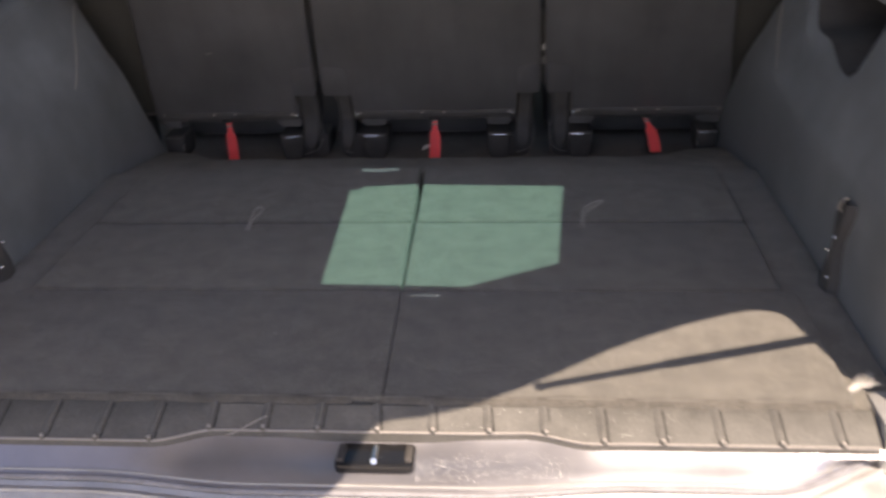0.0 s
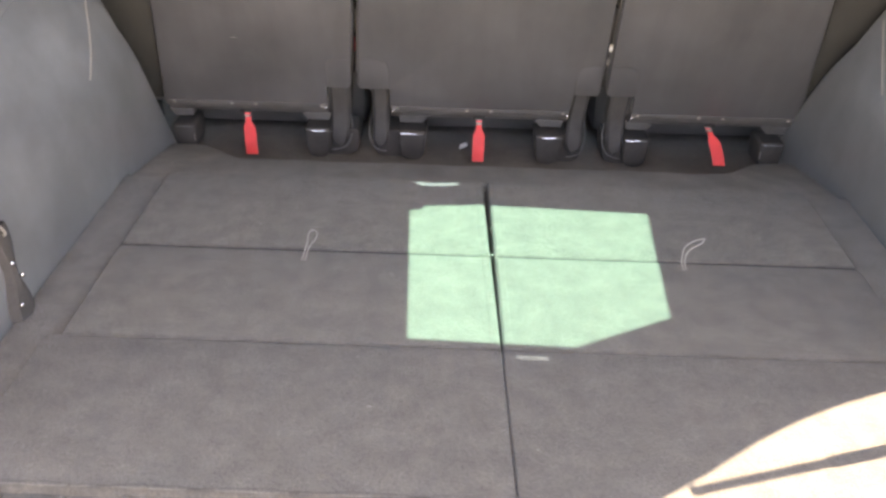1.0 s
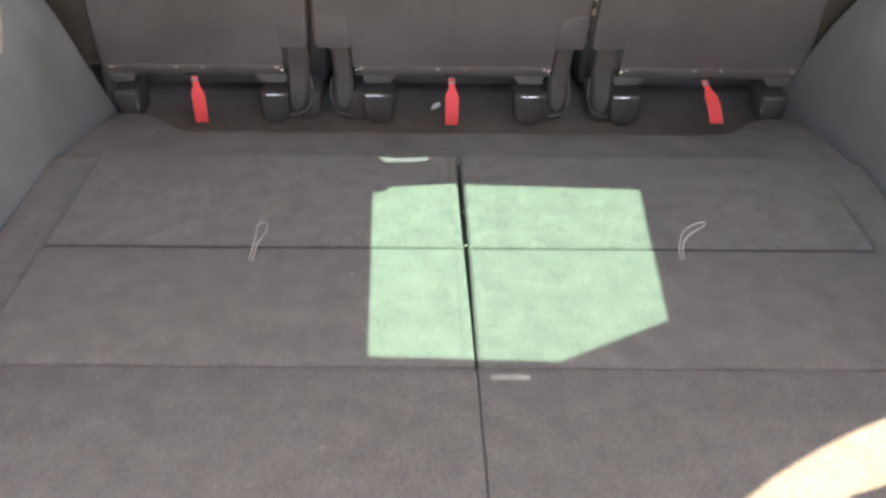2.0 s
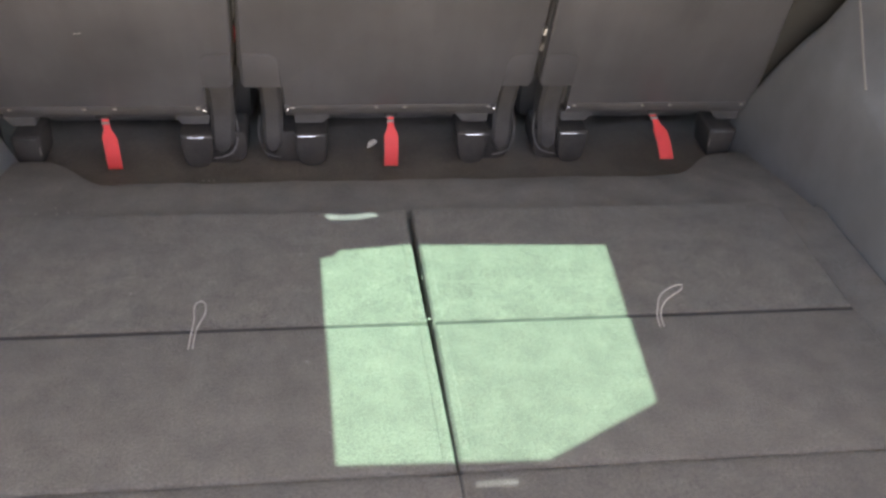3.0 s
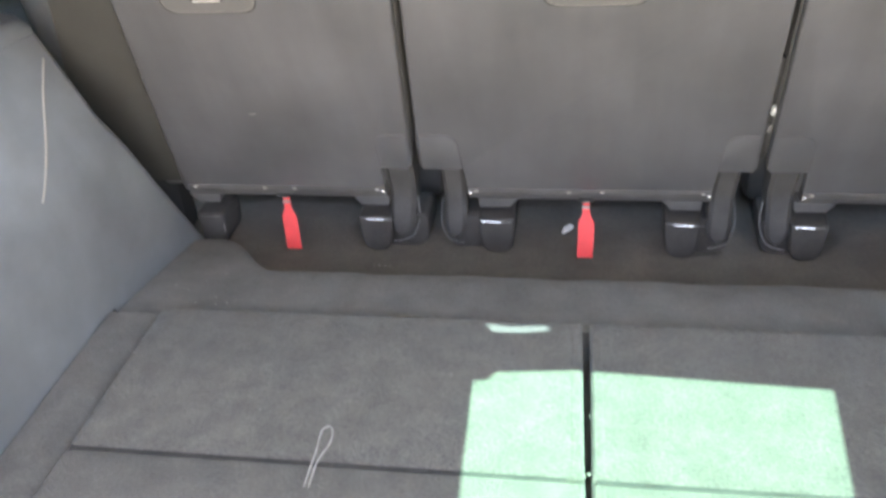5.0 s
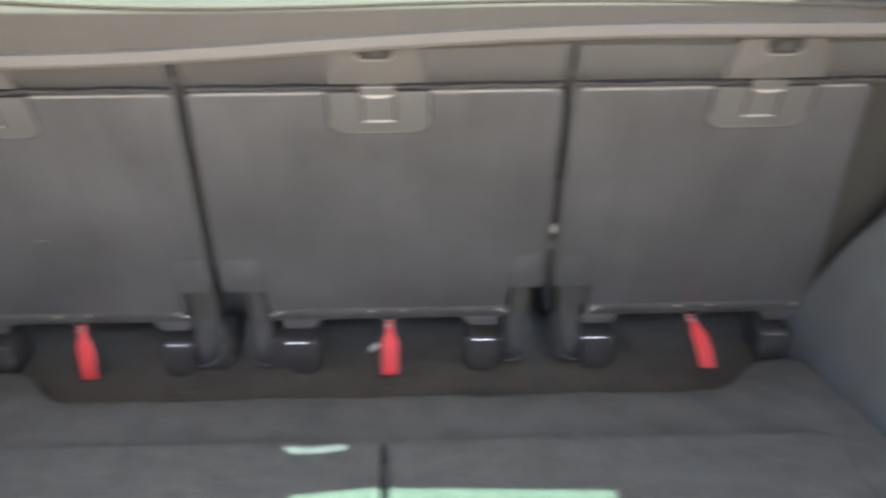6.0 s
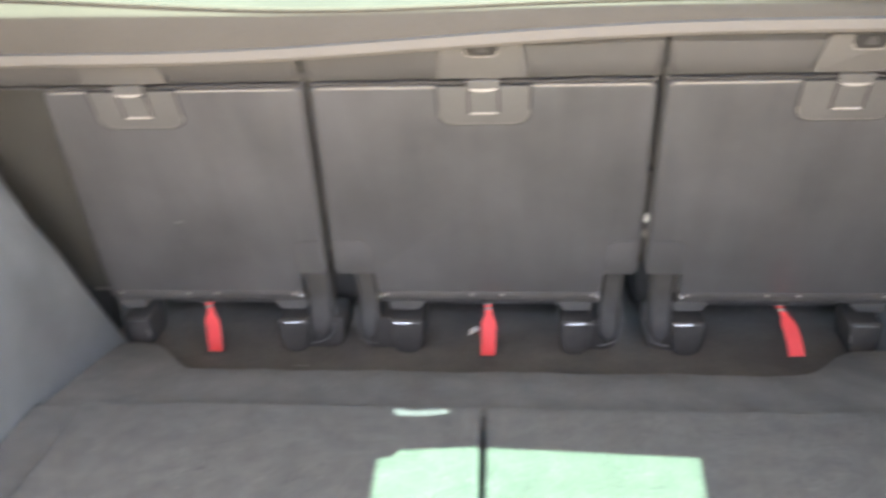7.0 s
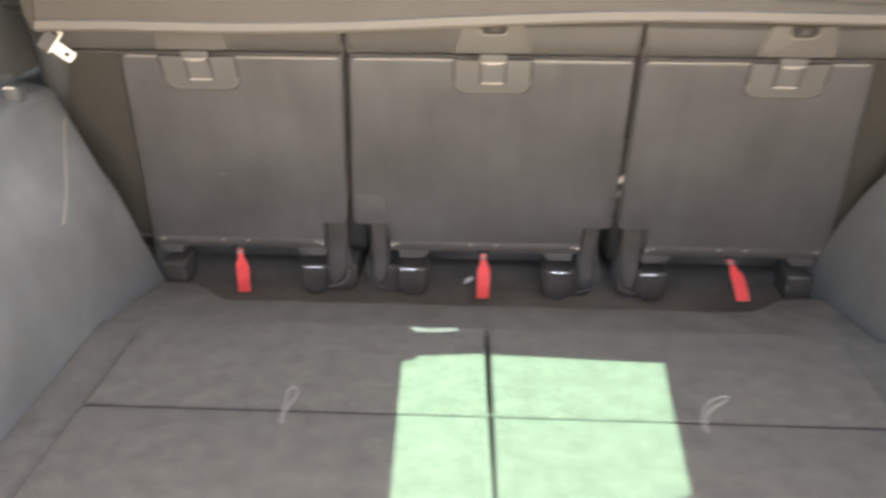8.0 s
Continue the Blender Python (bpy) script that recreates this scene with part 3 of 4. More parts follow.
def rear_seat(u0, u1, low0, low1, cut0, cut1, latch, blocks, strap, label, outer):
    """u0..u1: the panel's width at its top; low0..low1 at its foot; cut0, cut1: lower corners cut out for hinge arms (panel's edge, arm's ends above, arm's ends below)."""
    seat = thing("car_seat", label, "car seat", "second-row seats", m=LEAN_BACK)
    corners = [(u0, 0.418, 0.01), (u1, 0.418, 0.01)]
    corners += [(low1, 0.068, 0.006), (cut1[0], 0.068, 0.004), (cut1[0] - 0.004, 0.004, 0.004)] if cut1 else [(low1, 0.004, 0.01)]
    corners += [(cut0[0] + 0.004, 0.004, 0.004), (cut0[0], 0.068, 0.004), (low0, 0.068, 0.006)] if cut0 else [(low0, 0.004, 0.01)]
    part("back_panel", slab(rounded(corners), -0.016, 0.004, 0.0045, 3), BACK, seat)
    # pale strip stands in for the highlight along the panel's top edge
    part("panel_highlight", tube([(u0 + 0.009, 0.4165, 0.0022), (u1 - 0.009, 0.4165, 0.0022)], 0.0016, 8), LIP, seat, "pale strip painted as the highlight on the panel's top edge")
    # body of the backrest behind the panel, and its softly rolled upper part
    b0 = -0.648 if outer < 0 else u0 - 0.003
    b1 = 0.636 if outer > 0 else u1 + 0.003
    body = slab(rounded([(b0, 0.432, 0.004), (b1, 0.432, 0.004), (b1 if outer > 0 else low1 + 0.0035, 0.09, 0.004), (b1 if outer > 0 else low1 - 0.045, 0.0, 0.004), (b0 if outer < 0 else low0 + 0.045, 0.0, 0.004), (b0 if outer < 0 else low0 - 0.0035, 0.09, 0.004)]), -0.1, -0.012, 0.004)
    part("backrest", body, UPPER, seat, "dark grey inner backrest")
    if outer:
        wing = [(outer * abs(u0 if outer < 0 else u1) - outer * 0.03, 0.43)]
        wing += [(-0.644, 0.43), (-0.648, 0.388), (-0.657, 0.352), (-0.684, 0.272), (-0.706, 0.2), (-0.706, 0.012)] if outer < 0 else [(0.634, 0.43), (0.641, 0.388), (0.648, 0.345), (0.664, 0.3), (0.69, 0.24), (0.7, 0.012)]
        wing += [(outer * abs(low0 if outer < 0 else low1) - outer * 0.03, 0.012)]
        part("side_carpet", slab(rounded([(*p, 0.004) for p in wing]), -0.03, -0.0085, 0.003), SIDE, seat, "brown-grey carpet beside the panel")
    rows = []
    for u in steps_between(b0, b1, 24):
        mid = ((u0 + u1) / 2)
        crown = 0.006 * (1 - ((u - mid) / (b1 - b0) * 2) ** 2)
        rows.append([(u, 0.4205, -0.03), (u, 0.4225, -0.006), (u, 0.43, -0.001 + crown * 0.3), (u, 0.455, 0.003 + crown), (u, 0.478, 0.002 + crown), (u, 0.487, -0.012), (u, 0.472, -0.05), (u, 0.45, -0.1)])
    # dark strip covers the panel's top face and imitates the groove's shade
    crease_shade = [(u, 0.4208 + 0.0009 * math.sin(u * 61) + 0.0006 * math.sin(u * 143 + 1), -0.0015) for u in steps_between(b0 + 0.004, b1 - 0.004, 40)]
    part("crease_shade", tube(crease_shade, 0.0023, 8), ARM, seat, "dark wavy strip painted as the shade above the panel")
    part("upper_back", loft(rows), UPPER, seat, "smooth rolled upper part of the backrest")
    # latch: upper plate with a hook hole, lower plate, lift-up flap with a tab
    c = latch
    groove = rounded([(c - 0.059, 0.419, 0.001), (c + 0.059, 0.419, 0.001), (c + 0.0585, 0.3574, 0.022), (c - 0.0585, 0.3574, 0.022)])
    part("plate_joint", slab(groove, 0.002, 0.0046), SEAM, seat)
    plate = rounded([(c - 0.056, 0.4185, 0.002), (c + 0.056, 0.4185, 0.002), (c + 0.056, 0.36, 0.021), (c - 0.056, 0.36, 0.021)])
    lower = part("latch_plate", slab(plate, 0.002, 0.0056, 0.0012), LATCH, seat, "paler grey latch plate")
    rim = [p for p in plate if p.y < 0.39]
    part("plate_edge", tube([(p.x, p.y, 0.0048) for p in rim], 0.0007, 6), LIP, lower, "pale lower edge of the plate")
    part("flap_joint", slab(rounded([(c - 0.0198, 0.417, 0.001), (c + 0.0198, 0.417, 0.001), (c + 0.0198, 0.3765, 0.003), (c - 0.0198, 0.3765, 0.003)]), 0.005, 0.006), SEAM, lower)
    part("latch_flap", slab(rounded([(c - 0.0172, 0.416, 0.001), (c + 0.0172, 0.416, 0.001), (c + 0.0172, 0.379, 0.0025), (c - 0.0172, 0.379, 0.0025)]), 0.005, 0.0068, 0.0008), LATCH, lower, smooth=False)
    part("flap_edge", tube([(c - 0.0165, 0.3782, 0.0066), (c + 0.0165, 0.3782, 0.0066)], 0.0012, 6), PALE_EDGE, lower, "pale lower edge of the flap")
    shape = rounded([(c - 0.0205, 0.431, 0.002), (c + 0.0205, 0.431, 0.002), (c + 0.019, 0.4145, 0.007), (c - 0.019, 0.4145, 0.007)])
    tab = part("latch_tab", slab(shape, 0.003, 0.0105, 0.0025, 3), LATCH, seat, "grey pull tab")
    part("tab_recess", slab(rounded([(c - 0.0212, 0.424, 0.002), (c + 0.0212, 0.424, 0.002), (c + 0.0195, 0.4122, 0.008), (c - 0.0195, 0.4122, 0.008)]), 0.005, 0.0074), SEAM, tab)
    # the tab's shiny highlight is laid on as a pale crescent
    moon = [(c + 0.0165 * k / 6, 0.42 - 0.005 * math.sqrt(1 - (k / 6.2) ** 2)) for k in range(-6, 7)] + [(c + 0.0165 * k / 6, 0.42 - 0.001 * math.sqrt(1 - (k / 6.2) ** 2)) for k in range(6, -7, -1)]
    part("tab_highlight", slab(moon, 0.009, 0.0112), PALE_EDGE, tab, "pale crescent painted as the highlight on the tab")
    top = rounded([(c - 0.045, 0.488, 0.004), (c + 0.045, 0.488, 0.004), (c + 0.0555, 0.436, 0.003), (c - 0.0555, 0.436, 0.003)])
    head = part("hook_plate", slab(top, -0.004, 0.0125, 0.0025), HOOK, seat, "paler grey plate round the tether hook")
    hole = rounded([(c - 0.019, 0.4875, 0.002), (c + 0.019, 0.4875, 0.002), (c + 0.0185, 0.4685, 0.008), (c - 0.0185, 0.4685, 0.008)])
    part("hook_hole", slab(hole, 0.01, 0.0132), SEAM, head, "dark tether hook hole")
    part("hook_rim", tube([(p.x, p.y, 0.0134) for p in hole if p.y < 0.482], 0.001, 6), LIP, head)
    part("tether_hook", slab(rounded([(c - 0.003, 0.486, 0.001), (c + 0.004, 0.486, 0.001), (c + 0.009, 0.4745, 0.002), (c - 0.007, 0.4745, 0.002)]), 0.011, 0.0142, 0.001), HINGE, head)
    for end, way in ((b0, 1), (b1, -1)):
        if end in (-0.648, 0.636):
            continue
        for k, reach in enumerate((0.009,)):
            # dark tube draws the shade of a fold in the vinyl
            fold = curve([(end + way * (0.004 + 0.004 * k), 0.474, 0.004), (end + way * (0.5 * reach), 0.452, 0.0055), (end + way * reach, 0.4345, 0.0025)], 4)
            part("fold", tube(fold, 0.0007, 6), SEAM, seat, "thin dark line painted as the shade of an upholstery fold")
    # lower rail with clips, hinge blocks, arms
    r0, r1 = cut0[0] + 0.003 if cut0 else low0 + 0.01, cut1[0] - 0.003 if cut1 else low1 - 0.01
    shape = ((0.0225, -0.012), (0.0225, 0.0034), (0.02, 0.0054), (0.014, 0.0064), (0.006, 0.0066), (-0.001, 0.0054), (-0.006, 0.001), (-0.0075, -0.005), (-0.007, -0.014))
    rail = [[(u, v, w) for v, w in shape] for u in steps_between(r0, r1, 12)]
    part("lower_rail", loft(rail, True, True), HINGE, seat, "dark plastic lower rail")
    part("strap_slot", box(strap[0][0] - 0.011, strap[0][0] + 0.011, -0.003, 0.004, 0.004, 0.0076), SEAM, seat)
    # hidden cushion, added to keep cabin light from under the seat
    part("cushion", in_seat(box(min(u0, low0) + 0.01, max(u1, low1) - 0.01, 2.02, 2.46, 0.5, 0.72, 0.03)), UPPER, seat, "unseen grey seat cushion that blocks cabin light")
    for u in (strap[0][0] - 0.024, strap[0][0] + 0.022, r0 + 0.012, r1 - 0.012):
        bm = bmesh.new()
        bmesh.ops.create_uvsphere(bm, u_segments=10, v_segments=6, radius=0.0028, matrix=Matrix.Translation((u, 0.0175, 0.0062)) @ Matrix.Diagonal((1.3, 0.8, 0.7, 1)))
        part("rail_clip", bm, LIP, seat, "small pale clip")
    for x0, x1, reach in blocks:
        hinge_block(x0, x1, seat, reach)
    for cut, side in ((cut0, -1), (cut1, 1)):
        if cut:
            arm(*cut[1:], seat, side)
            bm = bmesh.new()
            bmesh.ops.create_uvsphere(bm, u_segments=10, v_segments=6, radius=0.0034, matrix=Matrix.Translation((cut[0] - side * 0.006, 1.883, 0.6)) @ Matrix.Rotation(0.5 * side, 4, "Y") @ Matrix.Diagonal((1.2, 0.8, 0.7, 1)))
            part("bolt", in_seat(bm), STEEL, seat, "bright bolt head")
            top, foot = (u1, low1) if side > 0 else (u0, low0)
            rim = [foot + (top - foot) * (v - 0.068) / 0.35 - side * 0.004 for v in (0.066, 0.139)]
            for name, grow, w, tone in (("hood_joint", 0.0009, 0.0044, HINGE), ("hinge_hood", 0.0, 0.005, BACK)):
                shape = [(cut[0] - side * grow, 0.066), (cut[0] + side * (0.002 - grow), 0.138 + grow, 0.022), (rim[1], 0.139 + grow, 0.004), (rim[0], 0.066)]
                hood = slab(rounded([(*p, 0.002) if len(p) < 3 else p for p in shape]), 0.002, w, 0.0007 if grow == 0 else 0.0)
                part(name, hood, tone, seat, "shallow hood over the hinge arm" if grow == 0 else "dark joint round the hood")
    if outer < 0:
        su, sv = -0.448, 0.18
        part("pale_mark", tube([(su - 0.006, sv, 0.0042), (su + 0.005, sv + 0.001, 0.0042)], 0.0007, 6), LIP, seat, "short pale scuff on the panel")
    top, bottom, bend = strap
    band = part("pull_strap", strap_mesh(top, bottom, bend), RED, seat, "bright red pull strap")
    a = Vector(top).lerp(Vector(bottom), 0.01) + Vector((0, -0.003, 0.002))
    b = Vector(top).lerp(Vector(bottom), 0.11) + Vector((0, -0.003, 0.002))
    ring = tube([a + Vector((-0.0052, 0, 0)), a + Vector((0.0052, 0, 0))], 0.0022, 8)
    tube([b + Vector((-0.0056, 0, 0)), b + Vector((0.0056, 0, 0))], 0.0024, 8, ring)
    part("strap_ring", in_seat(ring), LIP, band, "pale grey strap ring")
    return seat


rear_seat(-0.2125, 0.2085, -0.237, 0.2155, (-0.177, -0.212, -0.178, -0.213, -0.181), (0.168, 0.169, 0.202, 0.163, 0.197), 0.001, ((-0.162, -0.107, -0.05), (0.104, 0.156, 0.042)),
          ((-0.006, 1.899, 0.58), (-0.006, 1.862, 0.507), 0.001), "dark grey plastic back of the upright middle rear seat", 0)
rear_seat(-0.556, -0.2225, -0.612, -0.249, None, (-0.293, -0.292, -0.25, -0.296, -0.26), -0.441, ((-0.602, -0.556, 0), (-0.344, -0.292, 0.052)),
          ((-0.456, 1.899, 0.581), (-0.447, 1.872, 0.503), 0.002), "dark grey plastic back of an upright outer rear seat", -1)
rear_seat(0.2195, 0.552, 0.2275, 0.604, (0.28, 0.24, 0.279, 0.244, 0.277), None, 0.433, ((0.275, 0.327, -0.036), (0.54, 0.588, 0)),
          ((0.436, 1.899, 0.58), (0.452, 1.834, 0.528), 0.003), "dark grey plastic back of a rear seat, its strap askew", 1)

# seat-belt buckles that show in the gaps between the seats
def on_back(z, deep):
    return 1.895 - 0.447 * (z - 0.59) + deep


for x, lean, deep, pieces in ((-0.2438, 0.08, 0.05, (("buckle_button", 0.709, 0.741, RED, "red release button"), ("buckle_tongue", 0.752, 0.803, WHITE, "pale buckle tongue"))),
                        (0.2215, -0.02, 0.012, (("buckle_button", 0.711, 0.727, LIP, "grey release button"), ("buckle_tongue", 0.741, 0.757, WHITE, "pale buckle tongue")))):
    buckle = thing("belt_buckle", "seat-belt buckle in the gap between two seats", "seat belt", "belt buckles")
    part("stalk", slab([(-0.003, 0.66), (0.003, 0.66), (0.003, 0.83), (-0.003, 0.83)], 0, 0.08, axes=lambda u, v, w: (x + u + lean * (v - 0.725), on_back(v, deep + 0.006) + w, v)), BLACK, buckle)
    for name, z0, z1, tone, label in pieces:
        mid = (z0 + z1) / 2
        edge = [(-0.0027, z0 + 0.002), (0.0015, z0), (0.003, mid), (0.0016, z1), (-0.0016, z1 - 0.003)]
        part(name, slab(edge, 0, 0.03, axes=lambda u, v, w: (x + u + lean * (v - 0.725), on_back(v, deep) + w, v)), tone, buckle, label)


# ---------- luggage cover across the seat tops ----------
def cover_at(x, y, z):
    return (x, y, z + 0.011 * x / 0.6 + 0.004 * math.sin(x * 7.5) - 0.0065 * ease(-x, 0.0, 0.45) * (1 - ease(z, 1.05, 1.07)) + (0.004 - 0.017 * x / 0.6 + 0.012 * ease(-x, 0.1, 0.65)) * ease(z, 1.05, 1.07))


cover = thing("luggage_cover", "beige-grey rolled luggage cover across the seat tops", "luggage cover")
xs = steps_between(-0.645, 0.62, 52)
profile = [(1.662, 1.0355), (1.66, 1.046), (1.662, 1.062), (1.668, 1.071), (1.68, 1.076), (1.73, 1.081), (1.84, 1.086), (1.88, 1.072), (1.86, 1.055), (1.74, 1.047), (1.69, 1.043)]
part("cassette", loft([[cover_at(x, y, z) for y, z in profile] for x in xs], True, True), COVER, cover)
lip = [(1.655, 1.0315), (1.6525, 1.035), (1.6545, 1.0448), (1.661, 1.047), (1.668, 1.042), (1.668, 1.031), (1.66, 1.0295)]
part("cover_lip", loft([[cover_at(x, y, z) for y, z in lip] for x in xs], True, True), COVER_LIP, cover, "paler rounded lip along the cover's edge")
edge = [cover_at(x, 1.667, 1.0718) for x in xs]
part("cover_groove", tube(edge, 0.0034, 8), COVER, cover)
for side, a, b in ((-1, -0.647, -0.675), (1, 0.622, 0.655)):
    end = loft([[cover_at(a, y, z) for y, z in profile], [cover_at(b - side * 0.4 * (1.08 - z), y + 0.006, z - 0.004) for y, z in profile]], True, True)
    part("end_cap", end, COVER, cover, "grey plastic end cap")

# trim that runs down from the cover's ends beside the seats
for side in (-1, 1):
    post = thing("pillar_trim", "grey-brown trim post beside the rear seat", "pillar trim", "pillar trims", "structure")
    rows = []
    for t in steps_between(0, 1, 20):
        c = Vector((0.7 - 0.03 * t - 0.012 * math.sin(t * 3.1), 1.735 + 0.04 * t, 1.1 - 0.24 * t)) if side > 0 else Vector((-0.7, 1.8 + 0.03 * t, 1.05 - 0.23 * t))
        w = 0.016 + 0.006 * math.sin(t * 3.1) if side > 0 else 0.029
        rows.append([c + Vector((side * w * math.cos(a), 0.022 * math.sin(a), 0)) for a in (2 * math.pi * k / 16 for k in range(16))])
    part("post_cover", loft(rows, True, True), POST if side > 0 else TRIM_DARK, post)
    # added black box keeps the gap beside the seat dark
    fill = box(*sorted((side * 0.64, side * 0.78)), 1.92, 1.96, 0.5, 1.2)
    part("post_blocker", fill, SEAM, post, "plain black box added to close the gap behind the post")

# belt tongue that hangs at the end of the cover
belt = thing("seat_belt", "hanging seat belt with a bright steel tongue", "seat belt")
out = Vector((0.54, -0.8, 0.25)).normalized()
up = (Vector((0, 0, 1)) - out * out.z).normalized()
right = up.cross(out)
along = (-right * math.cos(radians(42)) + up * math.sin(radians(42)))
across = along.cross(out)
turn = Matrix.Translation((-0.617, 1.66, 0.99)) @ Matrix((across, along, out)).transposed().to_4x4() @ Matrix.Scale(0.64, 4)
bm = bmesh.new()
outer = [bm.verts.new((p.x, p.y, 0)) for p in rounded([(-0.0125, 0.02, 0.002), (0.0125, 0.02, 0.002), (0.0125, -0.034, 0.006), (-0.0125, -0.034, 0.006)])]
inner = [bm.verts.new((p.x, p.y, 0)) for p in rounded([(-0.0055, -0.012, 0.001), (0.0055, -0.012, 0.001), (0.0055, -0.023, 0.001), (-0.0055, -0.023, 0.001)])]
for ring in (outer, inner):
    for i in range(len(ring)):
        bm.edges.new((ring[i], ring[(i + 1) % len(ring)]))
bmesh.ops.triangle_fill(bm, edges=bm.edges[:], use_beauty=True)
solid = bmesh.ops.extrude_face_region(bm, geom=bm.faces[:])
bmesh.ops.translate(bm, verts=[g for g in solid["geom"] if isinstance(g, bmesh.types.BMVert)], vec=(0, 0, 0.0025))
bmesh.ops.transform(bm, matrix=turn, verts=bm.verts)
part("tongue", bm, WHITE, belt, "bright belt tongue with a square slot", smooth=False)
bm = box(-0.022, 0.022, 0.016, 0.046, -0.006, 0.008, 0.004)
bmesh.ops.transform(bm, matrix=turn, verts=bm.verts)
part("tongue_cover", bm, HINGE, belt, "grey plastic tongue cover")
bm = box(-0.02, 0.034, 0.013, 0.018, -0.001, 0.006, 0.001)
box(0.029, 0.034, 0.013, 0.034, -0.001, 0.006, 0.001, bm=bm)
bmesh.ops.transform(bm, matrix=turn, verts=bm.verts)
part("tongue_bracket", bm, WHITE, belt, "bright bracket edge")
web = [(-0.644, 1.672, 1.008), (-0.655, 1.69, 1.026), (-0.675, 1.712, 1.034), (-0.72, 1.74, 1.038)]
rows = [[p + Vector((-0.02, 0, 0)), p + Vector((0.02, 0.01, 0)), p + Vector((0.02, 0.012, 0)), p + Vector((-0.02, 0.002, 0))] for p in curve(web, 6)]
part("webbing", loft(rows, True, True), BLACK, belt, "dark belt webbing")


# ---------- fixtures on the side trim ----------
def tie_down(side):
    """A dark hinge bracket with bright bolts and a lashing loop, low on the trim."""
    ob = thing("lashing_bracket", "dark plastic bracket with bright bolts and a loop", "bracket", "lashing brackets")
    y0 = 1.19 if side < 0 else 1.165
    x = lambda y, z: side * (wall_x(y, z, side > 0))
    rows = []
    for z in steps_between(0.585, 0.715, 12):
        t = (z - 0.585) / 0.13
        w = 0.011 + 0.007 * math.sin(t * 8 + 0.6) + 0.007 * (1 - t)
        rows.append([(x(y0, z) + side * 0.004, y0 - w, z), (x(y0, z) - side * 0.012, y0 - w * 0.7, z), (x(y0, z) - side * (0.017 - 0.004 * t), y0, z), (x(y0, z) - side * 0.012, y0 + w * 0.8, z), (x(y0, z) + side * 0.004, y0 + w, z)])
    part("bracket_plate", loft(rows), ARM, ob)
    for dz, dy in ((0.612, -0.012), (0.643, 0.008), (0.668, -0.006)):
        bm = bmesh.new()
        bmesh.ops.create_uvsphere(bm, u_segments=10, v_segments=6, radius=0.0028, matrix=Matrix.Translation((x(y0, dz) - side * 0.0145, y0 + dy, dz)))
        part("bolt", bm, STEEL, ob, "bright bolt head")
    loop = [(x(y0, 0.7) - side * (0.008 + 0.012 * math.sin(a)), y0 + 0.012 * math.cos(a) - 0.012, 0.702 + 0.016 * (1 - math.cos(a))) for a in steps_between(0.2, math.pi * 0.8, 10)]
    part("loop", tube(loop, 0.0018, 8), LIP, ob, "pale lashing loop")


tie_down(-1), tie_down(1)
clip = thing("cover_bracket", "small dark bracket with a painted glint on the trim ledge", "bracket")
part("bracket_base", box(-0.696, -0.674, 1.628, 1.653, 0.916, 0.9405, 0.004), TRIM_DARK, clip)
# white sliver stands in for the glint on the bracket
part("bracket_glint", box(-0.694, -0.676, 1.6275, 1.6295, 0.94, 0.9423, 0.0008), WHITE, clip, "bright bracket edge")


# ---------- sill, bumper and striker ----------
def sill_edge(x):
    """Rear edge of the sill plate: it stands back behind the striker."""
    return 0.849 - 0.008 * (1 - ease(x, 0.1, 0.3)) + 0.021 * (ease(x, -0.235, -0.165) - ease(x, 0.175, 0.255))


plate = thing("sill_plate", "ribbed grey plastic sill plate of the boot", "sill plate")
xs = steps_between(-0.548, 0.548, 110)
rows = [[(x, 0.9, 0.58), (x, 0.893, 0.5935), (x, 0.886, 0.5945), (x, (0.886 + sill_edge(x)) / 2, 0.5865), (x, sill_edge(x) + 0.003, 0.579), (x, sill_edge(x), 0.5765), (x, sill_edge(x) - 0.0005, 0.56)] for x in xs]
part("plate_skin", loft(rows), SILL, plate)
for k in range(-9, 9):
    x = 0.0135 + 0.0617 * k
    if abs(x) > 0.54:
        continue
    e = sill_edge(x)
    rows = []
    for t in steps_between(0, 1, 5):
        y = 0.887 + (e - 0.887) * t
        z = 0.5945 - 0.0165 * t + (0.0 if t < 1 else -0.004)
        lean = 0.0025 * t * (1 if x > 0 else -1)
        rows.append([(x + lean - 0.007, y, z - 0.0006), (x + lean - 0.0035, y, z + 0.0022), (x + lean + 0.0012, y, z + 0.0034), (x + lean + 0.003, y, z + 0.0024), (x + lean + 0.0042, y, z - 0.002)])
    rib = loft(rows)
    bmesh.ops.create_uvsphere(rib, u_segments=8, v_segments=6, radius=0.0042, matrix=Matrix.Translation((x + 0.0025 * (1 if x > 0 else -1), e + 0.0012, 0.579)))
    bar = part("rib", rib, SILL, plate)
    cap = bmesh.new()
    bmesh.ops.create_uvsphere(cap, u_segments=8, v_segments=6, radius=0.003, matrix=Matrix.Translation((x + 0.0025 * (1 if x > 0 else -1), e + 0.0008, 0.5806)))
    part("rib_cap", cap, LIP, bar, "worn pale end of the rib")
    groove = [(x + 0.0052, 0.885, 0.5944), (x + 0.0052 + 0.0025 * (1 if x > 0 else -1), e + 0.002, 0.5785)]
    part("rib_groove", tube(groove, 0.0011, 6), SEAM, plate)

lip = [(x, sill_edge(x) - 0.0004, 0.5768) for x in xs]
part("plate_lip", tube(lip, 0.0014, 8), LIP, plate, "pale lip along the plate")
